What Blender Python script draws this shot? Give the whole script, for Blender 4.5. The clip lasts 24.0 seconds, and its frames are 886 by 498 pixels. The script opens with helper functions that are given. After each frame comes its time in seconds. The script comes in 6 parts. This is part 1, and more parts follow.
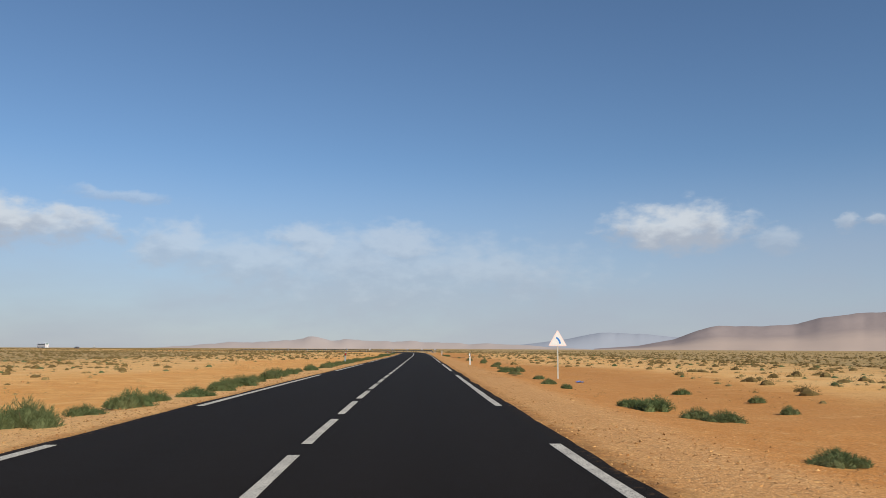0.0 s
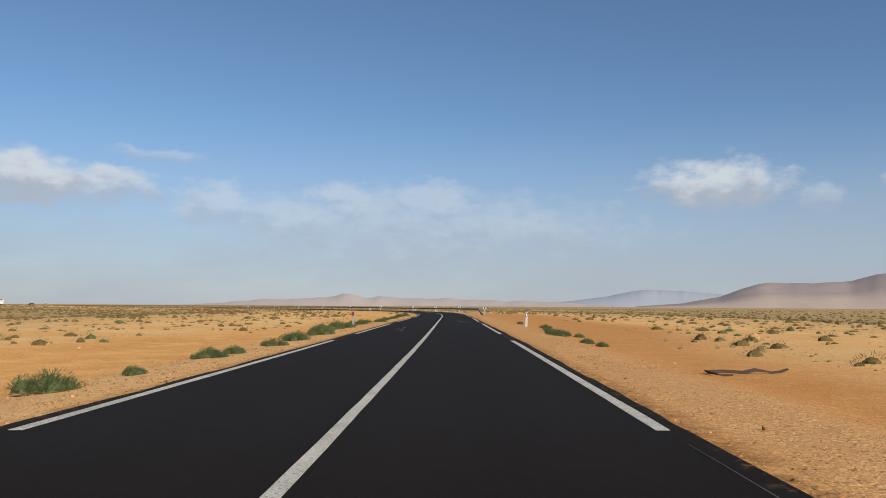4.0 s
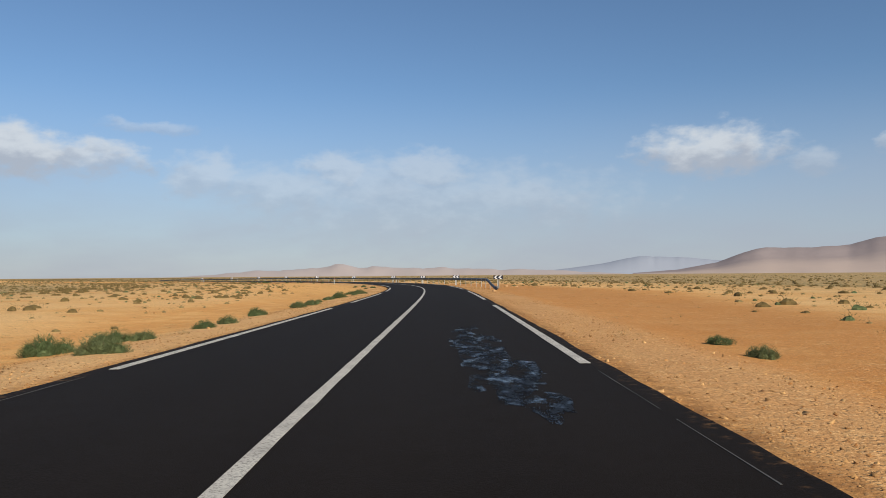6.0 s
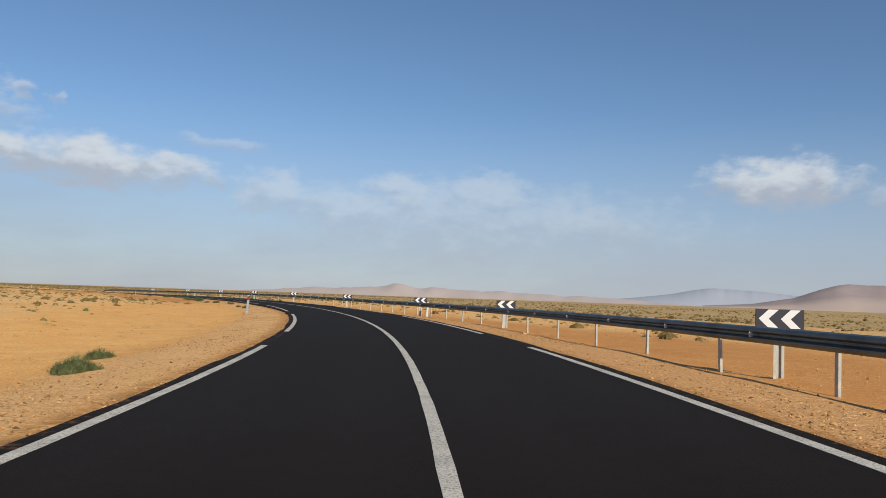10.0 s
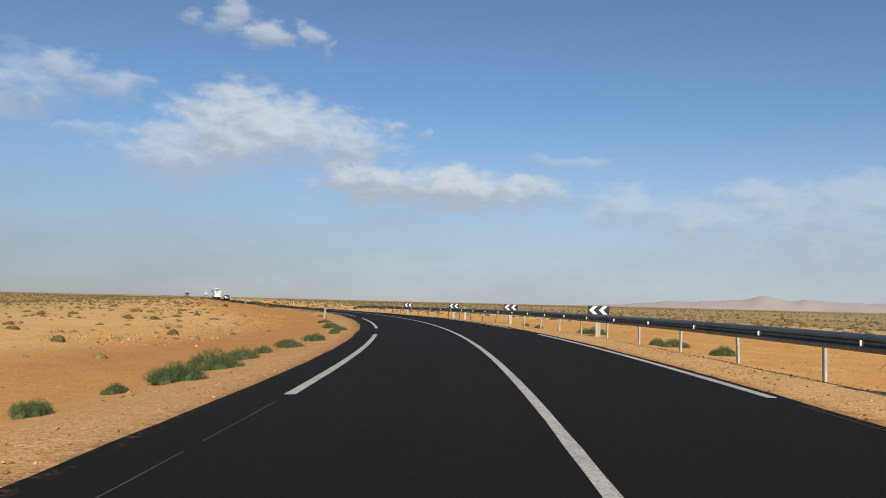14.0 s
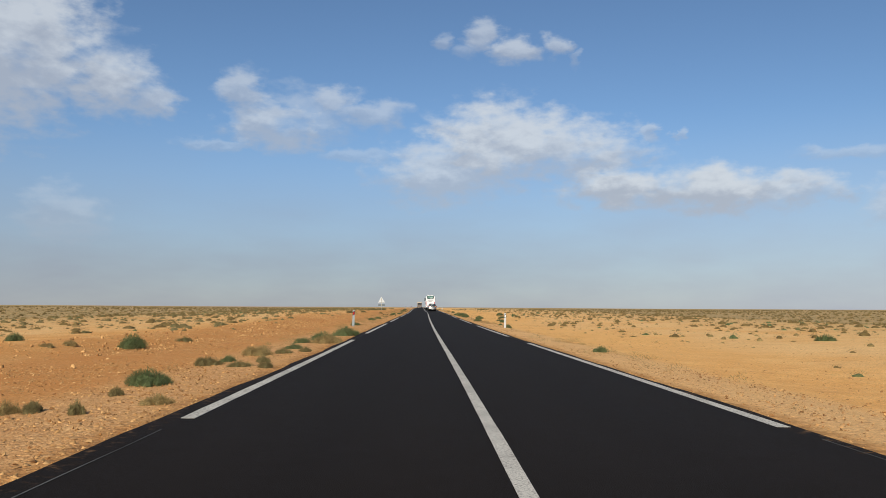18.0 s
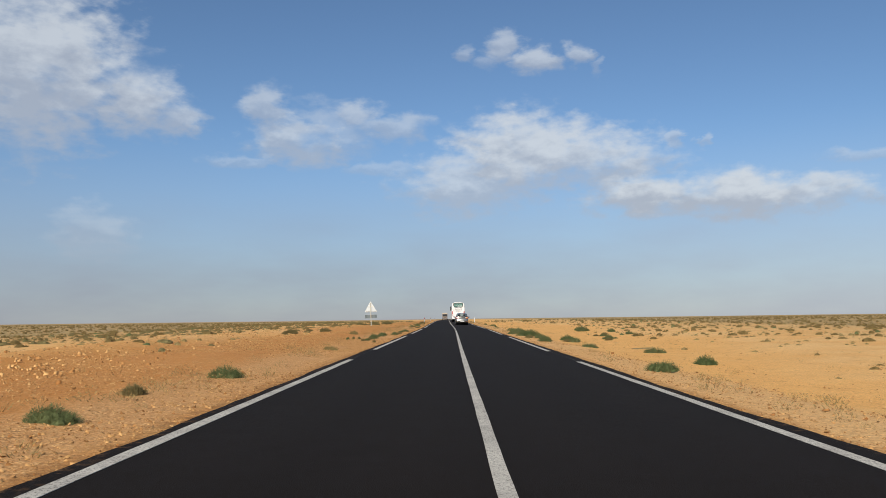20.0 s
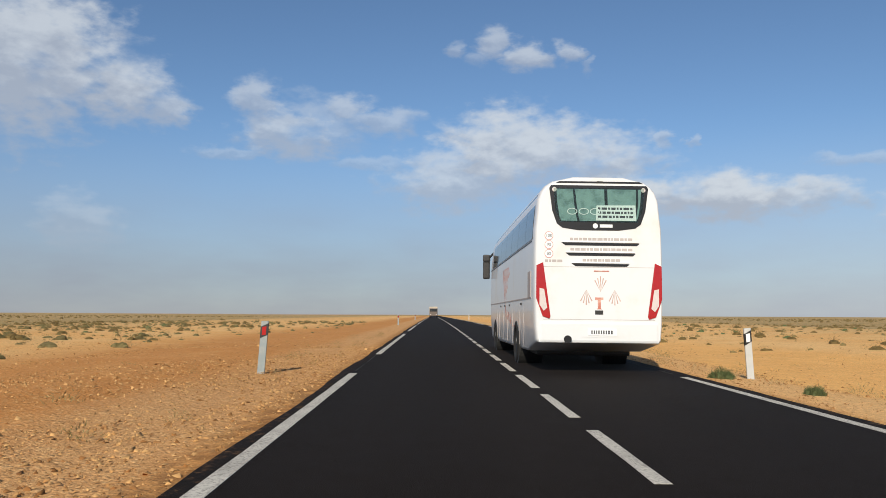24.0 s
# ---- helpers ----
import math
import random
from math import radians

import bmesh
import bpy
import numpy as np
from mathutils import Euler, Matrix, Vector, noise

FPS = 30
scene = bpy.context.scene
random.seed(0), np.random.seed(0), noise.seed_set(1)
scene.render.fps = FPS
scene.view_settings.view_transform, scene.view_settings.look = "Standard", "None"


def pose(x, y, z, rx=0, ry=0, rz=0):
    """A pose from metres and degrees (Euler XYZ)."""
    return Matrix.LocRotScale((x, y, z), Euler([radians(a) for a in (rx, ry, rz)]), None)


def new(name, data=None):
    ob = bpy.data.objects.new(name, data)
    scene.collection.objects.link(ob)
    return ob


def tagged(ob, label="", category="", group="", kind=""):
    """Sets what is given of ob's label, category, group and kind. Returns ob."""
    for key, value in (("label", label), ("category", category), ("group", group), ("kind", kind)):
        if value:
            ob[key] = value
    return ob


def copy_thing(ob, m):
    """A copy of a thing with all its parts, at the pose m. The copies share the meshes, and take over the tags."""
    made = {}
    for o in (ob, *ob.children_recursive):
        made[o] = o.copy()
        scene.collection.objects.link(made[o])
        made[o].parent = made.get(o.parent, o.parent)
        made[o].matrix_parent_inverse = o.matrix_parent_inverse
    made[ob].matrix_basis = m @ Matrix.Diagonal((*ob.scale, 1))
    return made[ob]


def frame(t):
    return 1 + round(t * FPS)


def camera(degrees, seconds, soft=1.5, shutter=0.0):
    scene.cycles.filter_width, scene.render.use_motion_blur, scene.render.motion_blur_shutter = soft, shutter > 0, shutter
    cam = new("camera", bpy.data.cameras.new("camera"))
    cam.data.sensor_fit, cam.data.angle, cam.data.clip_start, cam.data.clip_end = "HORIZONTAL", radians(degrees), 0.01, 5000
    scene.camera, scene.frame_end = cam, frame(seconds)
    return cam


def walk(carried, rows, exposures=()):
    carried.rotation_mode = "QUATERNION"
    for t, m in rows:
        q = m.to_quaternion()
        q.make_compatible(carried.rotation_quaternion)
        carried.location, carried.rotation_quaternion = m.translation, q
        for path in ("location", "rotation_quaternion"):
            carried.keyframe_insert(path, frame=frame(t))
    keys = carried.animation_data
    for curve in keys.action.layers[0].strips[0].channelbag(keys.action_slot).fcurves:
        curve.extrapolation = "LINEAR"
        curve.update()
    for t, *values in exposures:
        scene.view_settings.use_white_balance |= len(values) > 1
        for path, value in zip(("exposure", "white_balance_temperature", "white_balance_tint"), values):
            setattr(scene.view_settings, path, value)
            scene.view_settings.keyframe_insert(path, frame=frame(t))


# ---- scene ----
# Desert road with a left-hand bend, driven from the right-hand lane into the left.
cam = camera(58.2, 24.0, soft=0.85, shutter=0.0)
PATH = [
    (0.0, 1.25, 0.00, 1.181, -2.95, 7.16, -0.23),
    (0.5, 1.46, 15.45, 1.181, -2.83, 7.11, -0.58),
    (1.0, 1.84, 30.62, 1.181, -2.87, 6.96, -1.00),
    (1.5, 2.18, 45.53, 1.180, -2.88, 6.79, -0.93),
    (2.0, 2.50, 60.17, 1.181, -2.64, 6.79, -0.89),
    (2.5, 2.82, 74.51, 1.182, -2.06, 6.80, -0.86),
    (3.0, 3.13, 88.57, 1.184, -1.38, 6.81, -0.80),
    (3.5, 3.48, 102.34, 1.186, -0.82, 6.81, -0.65),
    (4.0, 3.83, 115.82, 1.187, -0.39, 4.11, -0.32),
    (4.5, 4.17, 128.98, 1.187, -0.80, 2.45, -0.51),
    (5.0, 4.47, 141.78, 1.185, -0.78, 2.03, -0.04),
    (5.5, 4.74, 154.23, 1.183, -0.78, 1.66, 0.46),
    (6.0, 4.98, 166.32, 1.184, -0.77, 1.90, 0.45),
    (6.5, 5.15, 178.13, 1.186, -0.51, 1.76, 0.50),
    (7.0, 5.33, 189.78, 1.191, -0.41, 1.67, 0.10),
    (7.5, 5.39, 201.25, 1.194, -0.05, 2.11, -0.44),
    (8.0, 5.38, 212.55, 1.195, 0.18, 2.53, -0.65),
    (8.5, 5.13, 223.80, 1.193, 0.37, 2.87, -1.05),
    (9.0, 4.73, 235.12, 1.189, 1.16, 3.28, -1.39),
    (9.5, 3.93, 246.50, 1.181, 2.55, 3.32, -1.89),
    (10.0, 2.73, 257.90, 1.173, 3.46, 3.49, -1.98),
    (10.5, 1.33, 269.33, 1.171, 4.27, 3.80, -1.93),
    (11.0, -0.62, 280.72, 1.170, 6.28, 4.01, -1.79),
    (11.5, -3.05, 292.07, 1.172, 10.78, 3.91, -1.64),
    (12.0, -6.05, 303.33, 1.173, 17.53, 3.56, -1.50),
    (12.5, -9.73, 314.54, 1.173, 21.75, 3.56, -1.28),
    (13.0, -13.99, 325.78, 1.172, 24.79, 3.55, -1.36),
    (13.5, -18.79, 337.05, 1.165, 26.60, 3.68, -1.33),
    (14.0, -24.14, 348.33, 1.156, 28.42, 3.82, -1.40),
    (14.5, -30.19, 359.54, 1.137, 32.54, 4.12, -1.74),
    (15.0, -36.85, 370.69, 1.115, 34.97, 4.12, -1.81),
    (15.5, -44.06, 381.79, 1.094, 36.01, 4.08, -2.01),
    (16.0, -52.03, 392.70, 1.076, 38.15, 4.08, -1.97),
    (16.5, -60.51, 403.46, 1.065, 40.58, 4.10, -1.86),
    (17.0, -69.69, 413.84, 1.045, 43.04, 4.05, -1.80),
    (17.5, -79.40, 423.94, 1.020, 45.49, 3.76, -1.28),
    (18.0, -89.55, 433.82, 0.995, 46.69, 4.20, -0.32),
    (18.5, -100.15, 443.58, 0.973, 46.94, 4.33, 0.14),
    (19.0, -111.07, 453.52, 0.969, 47.38, 4.46, 0.44),
    (19.5, -122.35, 463.59, 0.977, 48.02, 4.79, 0.65),
    (20.0, -133.87, 473.90, 0.996, 48.59, 5.04, 0.72),
    (20.5, -145.82, 484.37, 1.037, 48.82, 5.00, 0.60),
    (21.0, -158.14, 495.19, 1.085, 48.79, 4.81, -0.28),
    (21.5, -170.80, 506.38, 1.144, 49.01, 4.81, 0.05),
    (22.0, -183.84, 517.90, 1.205, 49.00, 4.62, 0.04),
    (22.5, -197.27, 529.63, 1.273, 48.87, 4.46, -0.33),
    (23.0, -211.02, 541.53, 1.349, 48.51, 4.43, -0.47),
    (23.5, -224.97, 553.77, 1.436, 48.22, 4.55, -0.20),
    (24.0, -239.16, 566.29, 1.526, 47.60, 4.73, -0.30),
]
EXPOSURES = [(0.0, 0.0), (24.0, 0.0)]
walk(cam, [(t, pose(x, y, z, 90 + p, r, w)) for t, x, y, z, w, p, r in PATH], EXPOSURES)

# ---- light ----
SUN_TO = Vector((0.484, -0.721, 0.5)).normalized()
sun = new("sun", bpy.data.lights.new("sun", "SUN"))
sun.data.energy, sun.data.angle, sun.data.color = 5.0, radians(0.53), (1.0, 0.91, 0.76)
sun.rotation_mode = "QUATERNION"
sun.rotation_quaternion = SUN_TO.to_track_quat("Z", "Y")

# Clouds of the sky: azimuth (left of +y), elevation, half width, half height in degrees, thickness
CLOUDS_AHEAD = [
    (-19.5, 8.5, 4.7, 1.6, 0.95), (-26.1, 7.3, 1.5, 0.9, 0.4), (-30.3, 8.2, 0.8, 0.6, 0.5), (-31.9, 8.3, 0.8, 0.5, 0.5),
    (15.8, 6.9, 2.5, 1.5, 0.48), (11.2, 6.1, 5.1, 1.8, 0.40),
    (6.8, 7.7, 2.2, 1.1, 0.50), (4.5, 6.5, 4.4, 2.0, 0.38), (0.1, 7.5, 3.4, 1.2, 0.45), (-5.6, 5.4, 5.7, 1.7, 0.36),
    (-0.3, 4.8, 13.0, 3.2, 0.32), (19.4, 10.1, 2.9, 0.5, 0.35)]
CLOUDS_LEFT = [
    (34.0, 8.4, 4.4, 1.4, 0.95), (28.0, 8.1, 4.9, 1.5, 0.95), (23.2, 7.8, 3.9, 1.1, 0.85), (42.4, 11.8, 5.1, 2.9, 0.9),
    (46.5, 9.6, 5.0, 2.1, 0.7), (37.7, 11.0, 5.6, 2.2, 0.85), (56.1, 13.5, 3.5, 1.8, 0.4),
    (43.9, 19.3, 1.3, 1.2, 0.6), (41.6, 18.2, 1.6, 1.0, 0.7), (38.7, 18.5, 1.0, 0.9, 0.6), (46.7, 18.9, 0.7, 0.6, 0.4), (45.1, 18.2, 1.0, 0.6, 0.35), (37.0, 17.6, 0.5, 0.5, 0.3), (31.5, 12.4, 0.6, 0.5, 0.5),
    (30.0, 12.1, 0.4, 0.4, 0.4), (35.3, 12.9, 0.6, 0.4, 0.4)]
CLOUDS_FAR_LEFT = [
    (76.3, 16.5, 6.0, 5.3, 0.85), (69.7, 14.8, 3.5, 2.2, 0.85), (67.1, 13.9, 1.6, 1.3, 0.7), (61.0, 14.7, 1.5, 1.6, 0.6),
    (58.6, 12.6, 3.8, 1.5, 0.7), (54.6, 14.5, 1.7, 1.1, 0.6), (51.9, 13.6, 2.5, 1.0, 0.5), (62.9, 11.3, 2.5, 0.4, 0.3),
    (52.9, 10.8, 2.6, 0.5, 0.3), (72.3, 6.0, 2.6, 1.7, 0.3)]


class Graph:
    """Short hand for node trees."""

    def __init__(self, tree):
        self.t = tree
        tree.nodes.clear()

    def n(self, kind, **kw):
        node = self.t.nodes.new(kind)
        for k, v in kw.items():
            if k == "op":
                node.operation = v
            elif k == "clamp":
                node.use_clamp = v
        return node

    def put(self, sock, v):
        if isinstance(v, bpy.types.NodeSocket):
            self.t.links.new(v, sock)
        else:
            sock.default_value = v

    def math(self, op, a, b=0.0, c=0.0, clamp=False):
        m = self.n("ShaderNodeMath", op=op, clamp=clamp)
        for i, v in enumerate((a, b, c)):
            self.put(m.inputs[i], v)
        return m.outputs[0]

    def vec(self, op, a, b=(0, 0, 0)):
        m = self.n("ShaderNodeVectorMath", op=op)
        self.put(m.inputs[0], a)
        self.put(m.inputs[1], b)
        return m.outputs["Value"] if op == "LENGTH" else m.outputs[0]

    def noise(self, vector, scale, detail=4.0, rough=0.55):
        m = self.n("ShaderNodeTexNoise")
        self.put(m.inputs["Vector"], vector)
        m.inputs["Scale"].default_value, m.inputs["Detail"].default_value, m.inputs["Roughness"].default_value = scale, detail, rough
        return m.outputs[0]

    def ramp(self, v, lo, hi):
        m = self.n("ShaderNodeMapRange")
        m.interpolation_type = "SMOOTHSTEP"
        self.put(m.inputs[0], v)
        m.inputs[1].default_value, m.inputs[2].default_value = lo, hi
        return m.outputs[0]

    def mix(self, f, a, b):
        m = self.n("ShaderNodeMix")
        m.data_type = "RGBA"
        self.put(m.inputs[0], f)
        self.put(m.inputs[6], a if isinstance(a, bpy.types.NodeSocket) else (*a, 1))
        self.put(m.inputs[7], b if isinstance(b, bpy.types.NodeSocket) else (*b, 1))
        return m.outputs[2]


world = bpy.data.worlds.new("desert_sky")
world.use_nodes = True
scene.world = world
g = Graph(world.node_tree)
sky = g.n("ShaderNodeTexSky")
sky.sky_type, sky.sun_disc = "NISHITA", False
sky.sun_elevation, sky.sun_rotation = radians(30), radians(146)
sky.altitude, sky.air_density, sky.dust_density, sky.ozone_density = 1200, 1.0, 0.6, 4.0
SKY_STRENGTH = 0.095
way = g.n("ShaderNodeTexCoord").outputs["Generated"]
sep = g.n("ShaderNodeSeparateXYZ")
g.put(sep.inputs[0], way)
az = g.math("MULTIPLY", g.math("ARCTAN2", g.math("MULTIPLY", sep.outputs[0], -1.0), sep.outputs[1]), 57.2958)
el = g.math("MULTIPLY", g.math("ARCSINE", sep.outputs[2]), 57.2958)
com = g.n("ShaderNodeCombineXYZ")
g.put(com.inputs[0], az)
g.put(com.inputs[1], el)
flat = com.outputs[0]
# ragged edges: two sizes of billow push the outline about
soft = g.vec("MULTIPLY", flat, (0.55, 1.0, 1.0))
big_push = g.n("ShaderNodeTexNoise")
g.put(big_push.inputs["Vector"], soft)
big_push.inputs["Scale"].default_value, big_push.inputs["Detail"].default_value = 0.42, 5.0
big_push.inputs["Roughness"].default_value = 0.6
pushed = g.vec("ADD", flat, g.vec("MULTIPLY", g.vec("SUBTRACT", big_push.outputs["Color"], (0.5, 0.5, 0.5)), (4.6, 2.6, 0)))
torn = g.math("MULTIPLY_ADD", g.noise(soft, 1.3, 5.0, 0.52), 1.1, -0.55)
cover = lean_up = whole = None
split = g.n("ShaderNodeSeparateXYZ")
g.put(split.inputs[0], pushed)
pushed_el = split.outputs[1]
for a, e, w, h, thick in CLOUDS_AHEAD + CLOUDS_LEFT + CLOUDS_FAR_LEFT:
    d = g.vec("LENGTH", g.vec("MULTIPLY", g.vec("SUBTRACT", pushed, (a, e, 0)), (0.84 / w, 0.84 / h, 0)))
    one = g.math("MULTIPLY", g.ramp(g.math("ADD", d, torn), 1.14, 0.40), thick)
    cover = one if cover is None else g.math("MAXIMUM", cover, one)
    rise = g.math("MULTIPLY", one, g.math("MULTIPLY_ADD", pushed_el, 1 / h, -e / h))
    lean_up = rise if lean_up is None else g.math("ADD", lean_up, rise)
    whole = one if whole is None else g.math("ADD", whole, one)
billow = g.noise(soft, 0.33, 6.0, 0.52)
cover = g.math("MULTIPLY", cover, g.ramp(billow, 0.20, 0.47), clamp=True)
# thin haze towards the horizon
low = g.ramp(el, 14.0, 0.5)
haze_noise = g.noise(g.vec("MULTIPLY", flat, (0.12, 0.4, 1)), 0.6, 4.0)
haze = g.math("MULTIPLY", low, g.math("MULTIPLY_ADD", haze_noise, 0.5, 0.50), clamp=True)
clear = g.vec("MULTIPLY", sky.outputs[0], (SKY_STRENGTH * 1.02, SKY_STRENGTH * 1.065, SKY_STRENGTH * 1.06))
haze_tone = g.mix(g.ramp(az, 12.0, 58.0), (0.390, 0.417, 0.505), (0.286, 0.300, 0.372))
hazed = g.mix(haze, clear, haze_tone)
# sunlit crowns over greyer bases
crown = g.math("DIVIDE", lean_up, g.math("MAXIMUM", whole, 0.02))
lit = g.mix(g.ramp(g.math("MULTIPLY_ADD", g.noise(soft, 0.9, 5.0, 0.55), 2.2, g.math("SUBTRACT", crown, 1.1)), -0.55, 0.55), (0.42, 0.46, 0.53), (0.65, 0.69, 0.73))
sky_all = g.mix(g.math("MULTIPLY", cover, 0.92), hazed, lit)
back = g.n("ShaderNodeBackground")
g.put(back.inputs[0], sky_all)
out = g.n("ShaderNodeOutputWorld")
g.put(out.inputs[0], back.outputs[0])

# ---- materials ----


def surface(name, colour, rough=0.6, metal=0.0, grain=(0.0, 1.0), relief=0.0, relief_scale=20.0, second=None, second_at=(0.45, 0.65), second_scale=3.0, spec=0.5, coat=0.0, alpha_noise=None):
    """A plain procedural surface: base colour, fine grain, patches of a second colour, relief."""
    m = bpy.data.materials.new(name)
    m.use_nodes = True
    q = Graph(m.node_tree)
    tc = q.n("ShaderNodeTexCoord").outputs["Object"]
    col = None
    if second:
        col = q.mix(q.ramp(q.noise(tc, second_scale, 6.0, 0.6), *second_at), colour, second)
    if grain[0]:
        f = q.math("MULTIPLY_ADD", q.noise(tc, grain[1], 5.0, 0.6), 2 * grain[0], 1 - grain[0])
        v = q.n("ShaderNodeVectorMath", op="SCALE")
        q.put(v.inputs[0], col if col else colour)
        q.put(v.inputs["Scale"], f)
        col = v.outputs[0]
    b = q.n("ShaderNodeBsdfPrincipled")
    q.put(b.inputs["Base Color"], col if col else (*colour, 1))
    b.inputs["Roughness"].default_value, b.inputs["Metallic"].default_value = rough, metal
    b.inputs["Specular IOR Level"].default_value = spec
    b.inputs["Coat Weight"].default_value = coat
    if relief:
        bump = q.n("ShaderNodeBump")
        bump.inputs["Strength"].default_value, bump.inputs["Distance"].default_value = relief, 0.02
        q.put(bump.inputs["Height"], q.noise(tc, relief_scale, 6.0, 0.65))
        q.put(b.inputs["Normal"], bump.outputs[0])
    o = q.n("ShaderNodeOutputMaterial")
    q.put(o.inputs[0], b.outputs[0])
    return m


def soil_material():
    m = bpy.data.materials.new("desert_soil")
    m.use_nodes = True
    q = Graph(m.node_tree)
    pos = q.n("ShaderNodeNewGeometry").outputs["Position"]

    def field(name):
        a = q.n("ShaderNodeAttribute")
        a.attribute_name = name
        return a.outputs["Fac"]

    verge, scrub, sandy, brown, wild, lip = (field(k) for k in ("verge", "scrub", "sandy", "brown", "wild", "lip"))
    orange = q.mix(q.ramp(q.noise(pos, 0.09, 5.0, 0.6), 0.35, 0.65), (0.66, 0.315, 0.090), (0.60, 0.275, 0.072))
    orange = q.mix(q.ramp(q.noise(pos, 0.7, 6.0, 0.65), 0.42, 0.72), orange, (0.74, 0.42, 0.145))
    orange = q.mix(q.math("MULTIPLY", sandy, 0.6), orange, (0.80, 0.455, 0.150))
    orange = q.mix(q.math("MULTIPLY", brown, 0.8), orange, (0.42, 0.166, 0.044))
    # the untouched plain: pale straw-coloured soil, blotched with orange
    straw = q.mix(q.ramp(q.noise(pos, 0.16, 6.0, 0.65), 0.38, 0.66), (0.74, 0.475, 0.205), (0.68, 0.37, 0.125))
    orange = q.mix(q.math("MULTIPLY", wild, 0.8), orange, straw)

    # pebbles and grit strewn over the soil, three sizes
    def pebbles(scale, share, jitter):
        v = q.n("ShaderNodeTexVoronoi")
        q.put(v.inputs["Vector"], q.vec("ADD", pos, (jitter, jitter, 0)))
        v.inputs["Scale"].default_value = scale
        near = q.ramp(v.outputs["Distance"], 0.46, 0.26)
        tone = q.n("ShaderNodeSeparateColor")
        q.put(tone.inputs[0], v.outputs["Color"])
        some = q.ramp(tone.outputs[0], 1 - share, 1 - share + 0.05)
        return q.math("MULTIPLY", near, some), tone.outputs[1]
    fine, fine_tone = pebbles(30.0, 0.9, 3.1)
    middle, middle_tone = pebbles(17.0, 0.6, 0.0)
    coarse, coarse_tone = pebbles(6.5, 0.35, 7.7)
    strewn = q.math("MULTIPLY_ADD", verge, 0.6, q.math("MULTIPLY_ADD", q.ramp(q.noise(pos, 0.25, 4.0), 0.35, 0.6), 0.40, 0.25), clamp=True)
    base = q.mix(q.math("MULTIPLY", verge, 0.62), orange, q.mix(brown, (0.66, 0.42, 0.20), (0.56, 0.325, 0.145)))
    base = q.mix(q.math("MULTIPLY", fine, q.math("MULTIPLY", strewn, 0.55)), base, q.mix(fine_tone, (0.28, 0.125, 0.04), (0.84, 0.56, 0.27)))
    base = q.mix(q.math("MULTIPLY", middle, q.math("MULTIPLY", strewn, 0.45)), base, q.mix(middle_tone, (0.25, 0.105, 0.033), (0.86, 0.58, 0.28)))
    base = q.mix(q.math("MULTIPLY", coarse, q.math("MULTIPLY", strewn, 0.25)), base, q.mix(coarse_tone, (0.34, 0.16, 0.05), (0.84, 0.56, 0.28)))
    # clods, small hollows and bare crust at three sizes
    dark = q.ramp(q.noise(pos, 5.0, 8.0, 0.8), 0.53, 0.66)
    base = q.mix(q.math("MULTIPLY", dark, 0.35), base, (0.30, 0.125, 0.045))
    crust = q.ramp(q.noise(q.vec("ADD", pos, (31, 7, 3)), 1.1, 8.0, 0.75), 0.52, 0.66)
    base = q.mix(q.math("MULTIPLY", crust, 0.22), base, (0.38, 0.165, 0.055))
    pale = q.ramp(q.noise(q.vec("ADD", pos, (5, 17, 9)), 2.6, 8.0, 0.8), 0.54, 0.68)
    base = q.mix(q.math("MULTIPLY", pale, 0.40), base, (0.80, 0.51, 0.225))
    speck = q.ramp(q.noise(pos, 17.0, 6.0, 0.8), 0.30, 0.72)
    lift = q.n("ShaderNodeVectorMath", op="SCALE")
    q.put(lift.inputs[0], base)
    q.put(lift.inputs["Scale"], q.math("MULTIPLY_ADD", speck, 0.55, 0.80))
    base = lift.outputs[0]
    # dark damp-looking earth and bitumen crumbs along the edge of the asphalt
    crumbs = q.math("MULTIPLY", lip, q.ramp(q.noise(pos, 3.2, 6.0, 0.7), 0.30, 0.60))
    base = q.mix(q.math("MULTIPLY", crumbs, 0.75), base, (0.115, 0.055, 0.026))
    # low dry scrub, too small to tell apart, on the open plain
    patch = q.ramp(q.noise(pos, 0.9, 8.0, 0.75), 0.38, 0.52)
    tint = q.mix(q.ramp(q.noise(pos, 0.012, 3.0), 0.4, 0.6), (0.215, 0.190, 0.090), (0.27, 0.225, 0.115))
    base = q.mix(q.math("MULTIPLY", patch, q.math("MULTIPLY", scrub, 0.75)), base, tint)
    b = q.n("ShaderNodeBsdfPrincipled")
    q.put(b.inputs["Base Color"], base)
    b.inputs["Roughness"].default_value, b.inputs["Specular IOR Level"].default_value = 0.95, 0.1
    bump = q.n("ShaderNodeBump")
    bump.inputs["Strength"].default_value, bump.inputs["Distance"].default_value = 0.50, 0.025
    grit = q.math("ADD", coarse, q.math("MULTIPLY_ADD", middle, 0.7, q.math("MULTIPLY", fine, 0.4)))
    h = q.math("ADD", q.math("ADD", q.noise(pos, 11.0, 6.0, 0.8), q.math("MULTIPLY", q.noise(pos, 2.0, 4.0), 1.2)), q.math("MULTIPLY", q.math("MULTIPLY", grit, strewn), 0.9))
    q.put(bump.inputs["Height"], h)
    q.put(b.inputs["Normal"], bump.outputs[0])
    o = q.n("ShaderNodeOutputMaterial")
    q.put(o.inputs[0], b.outputs[0])
    return m


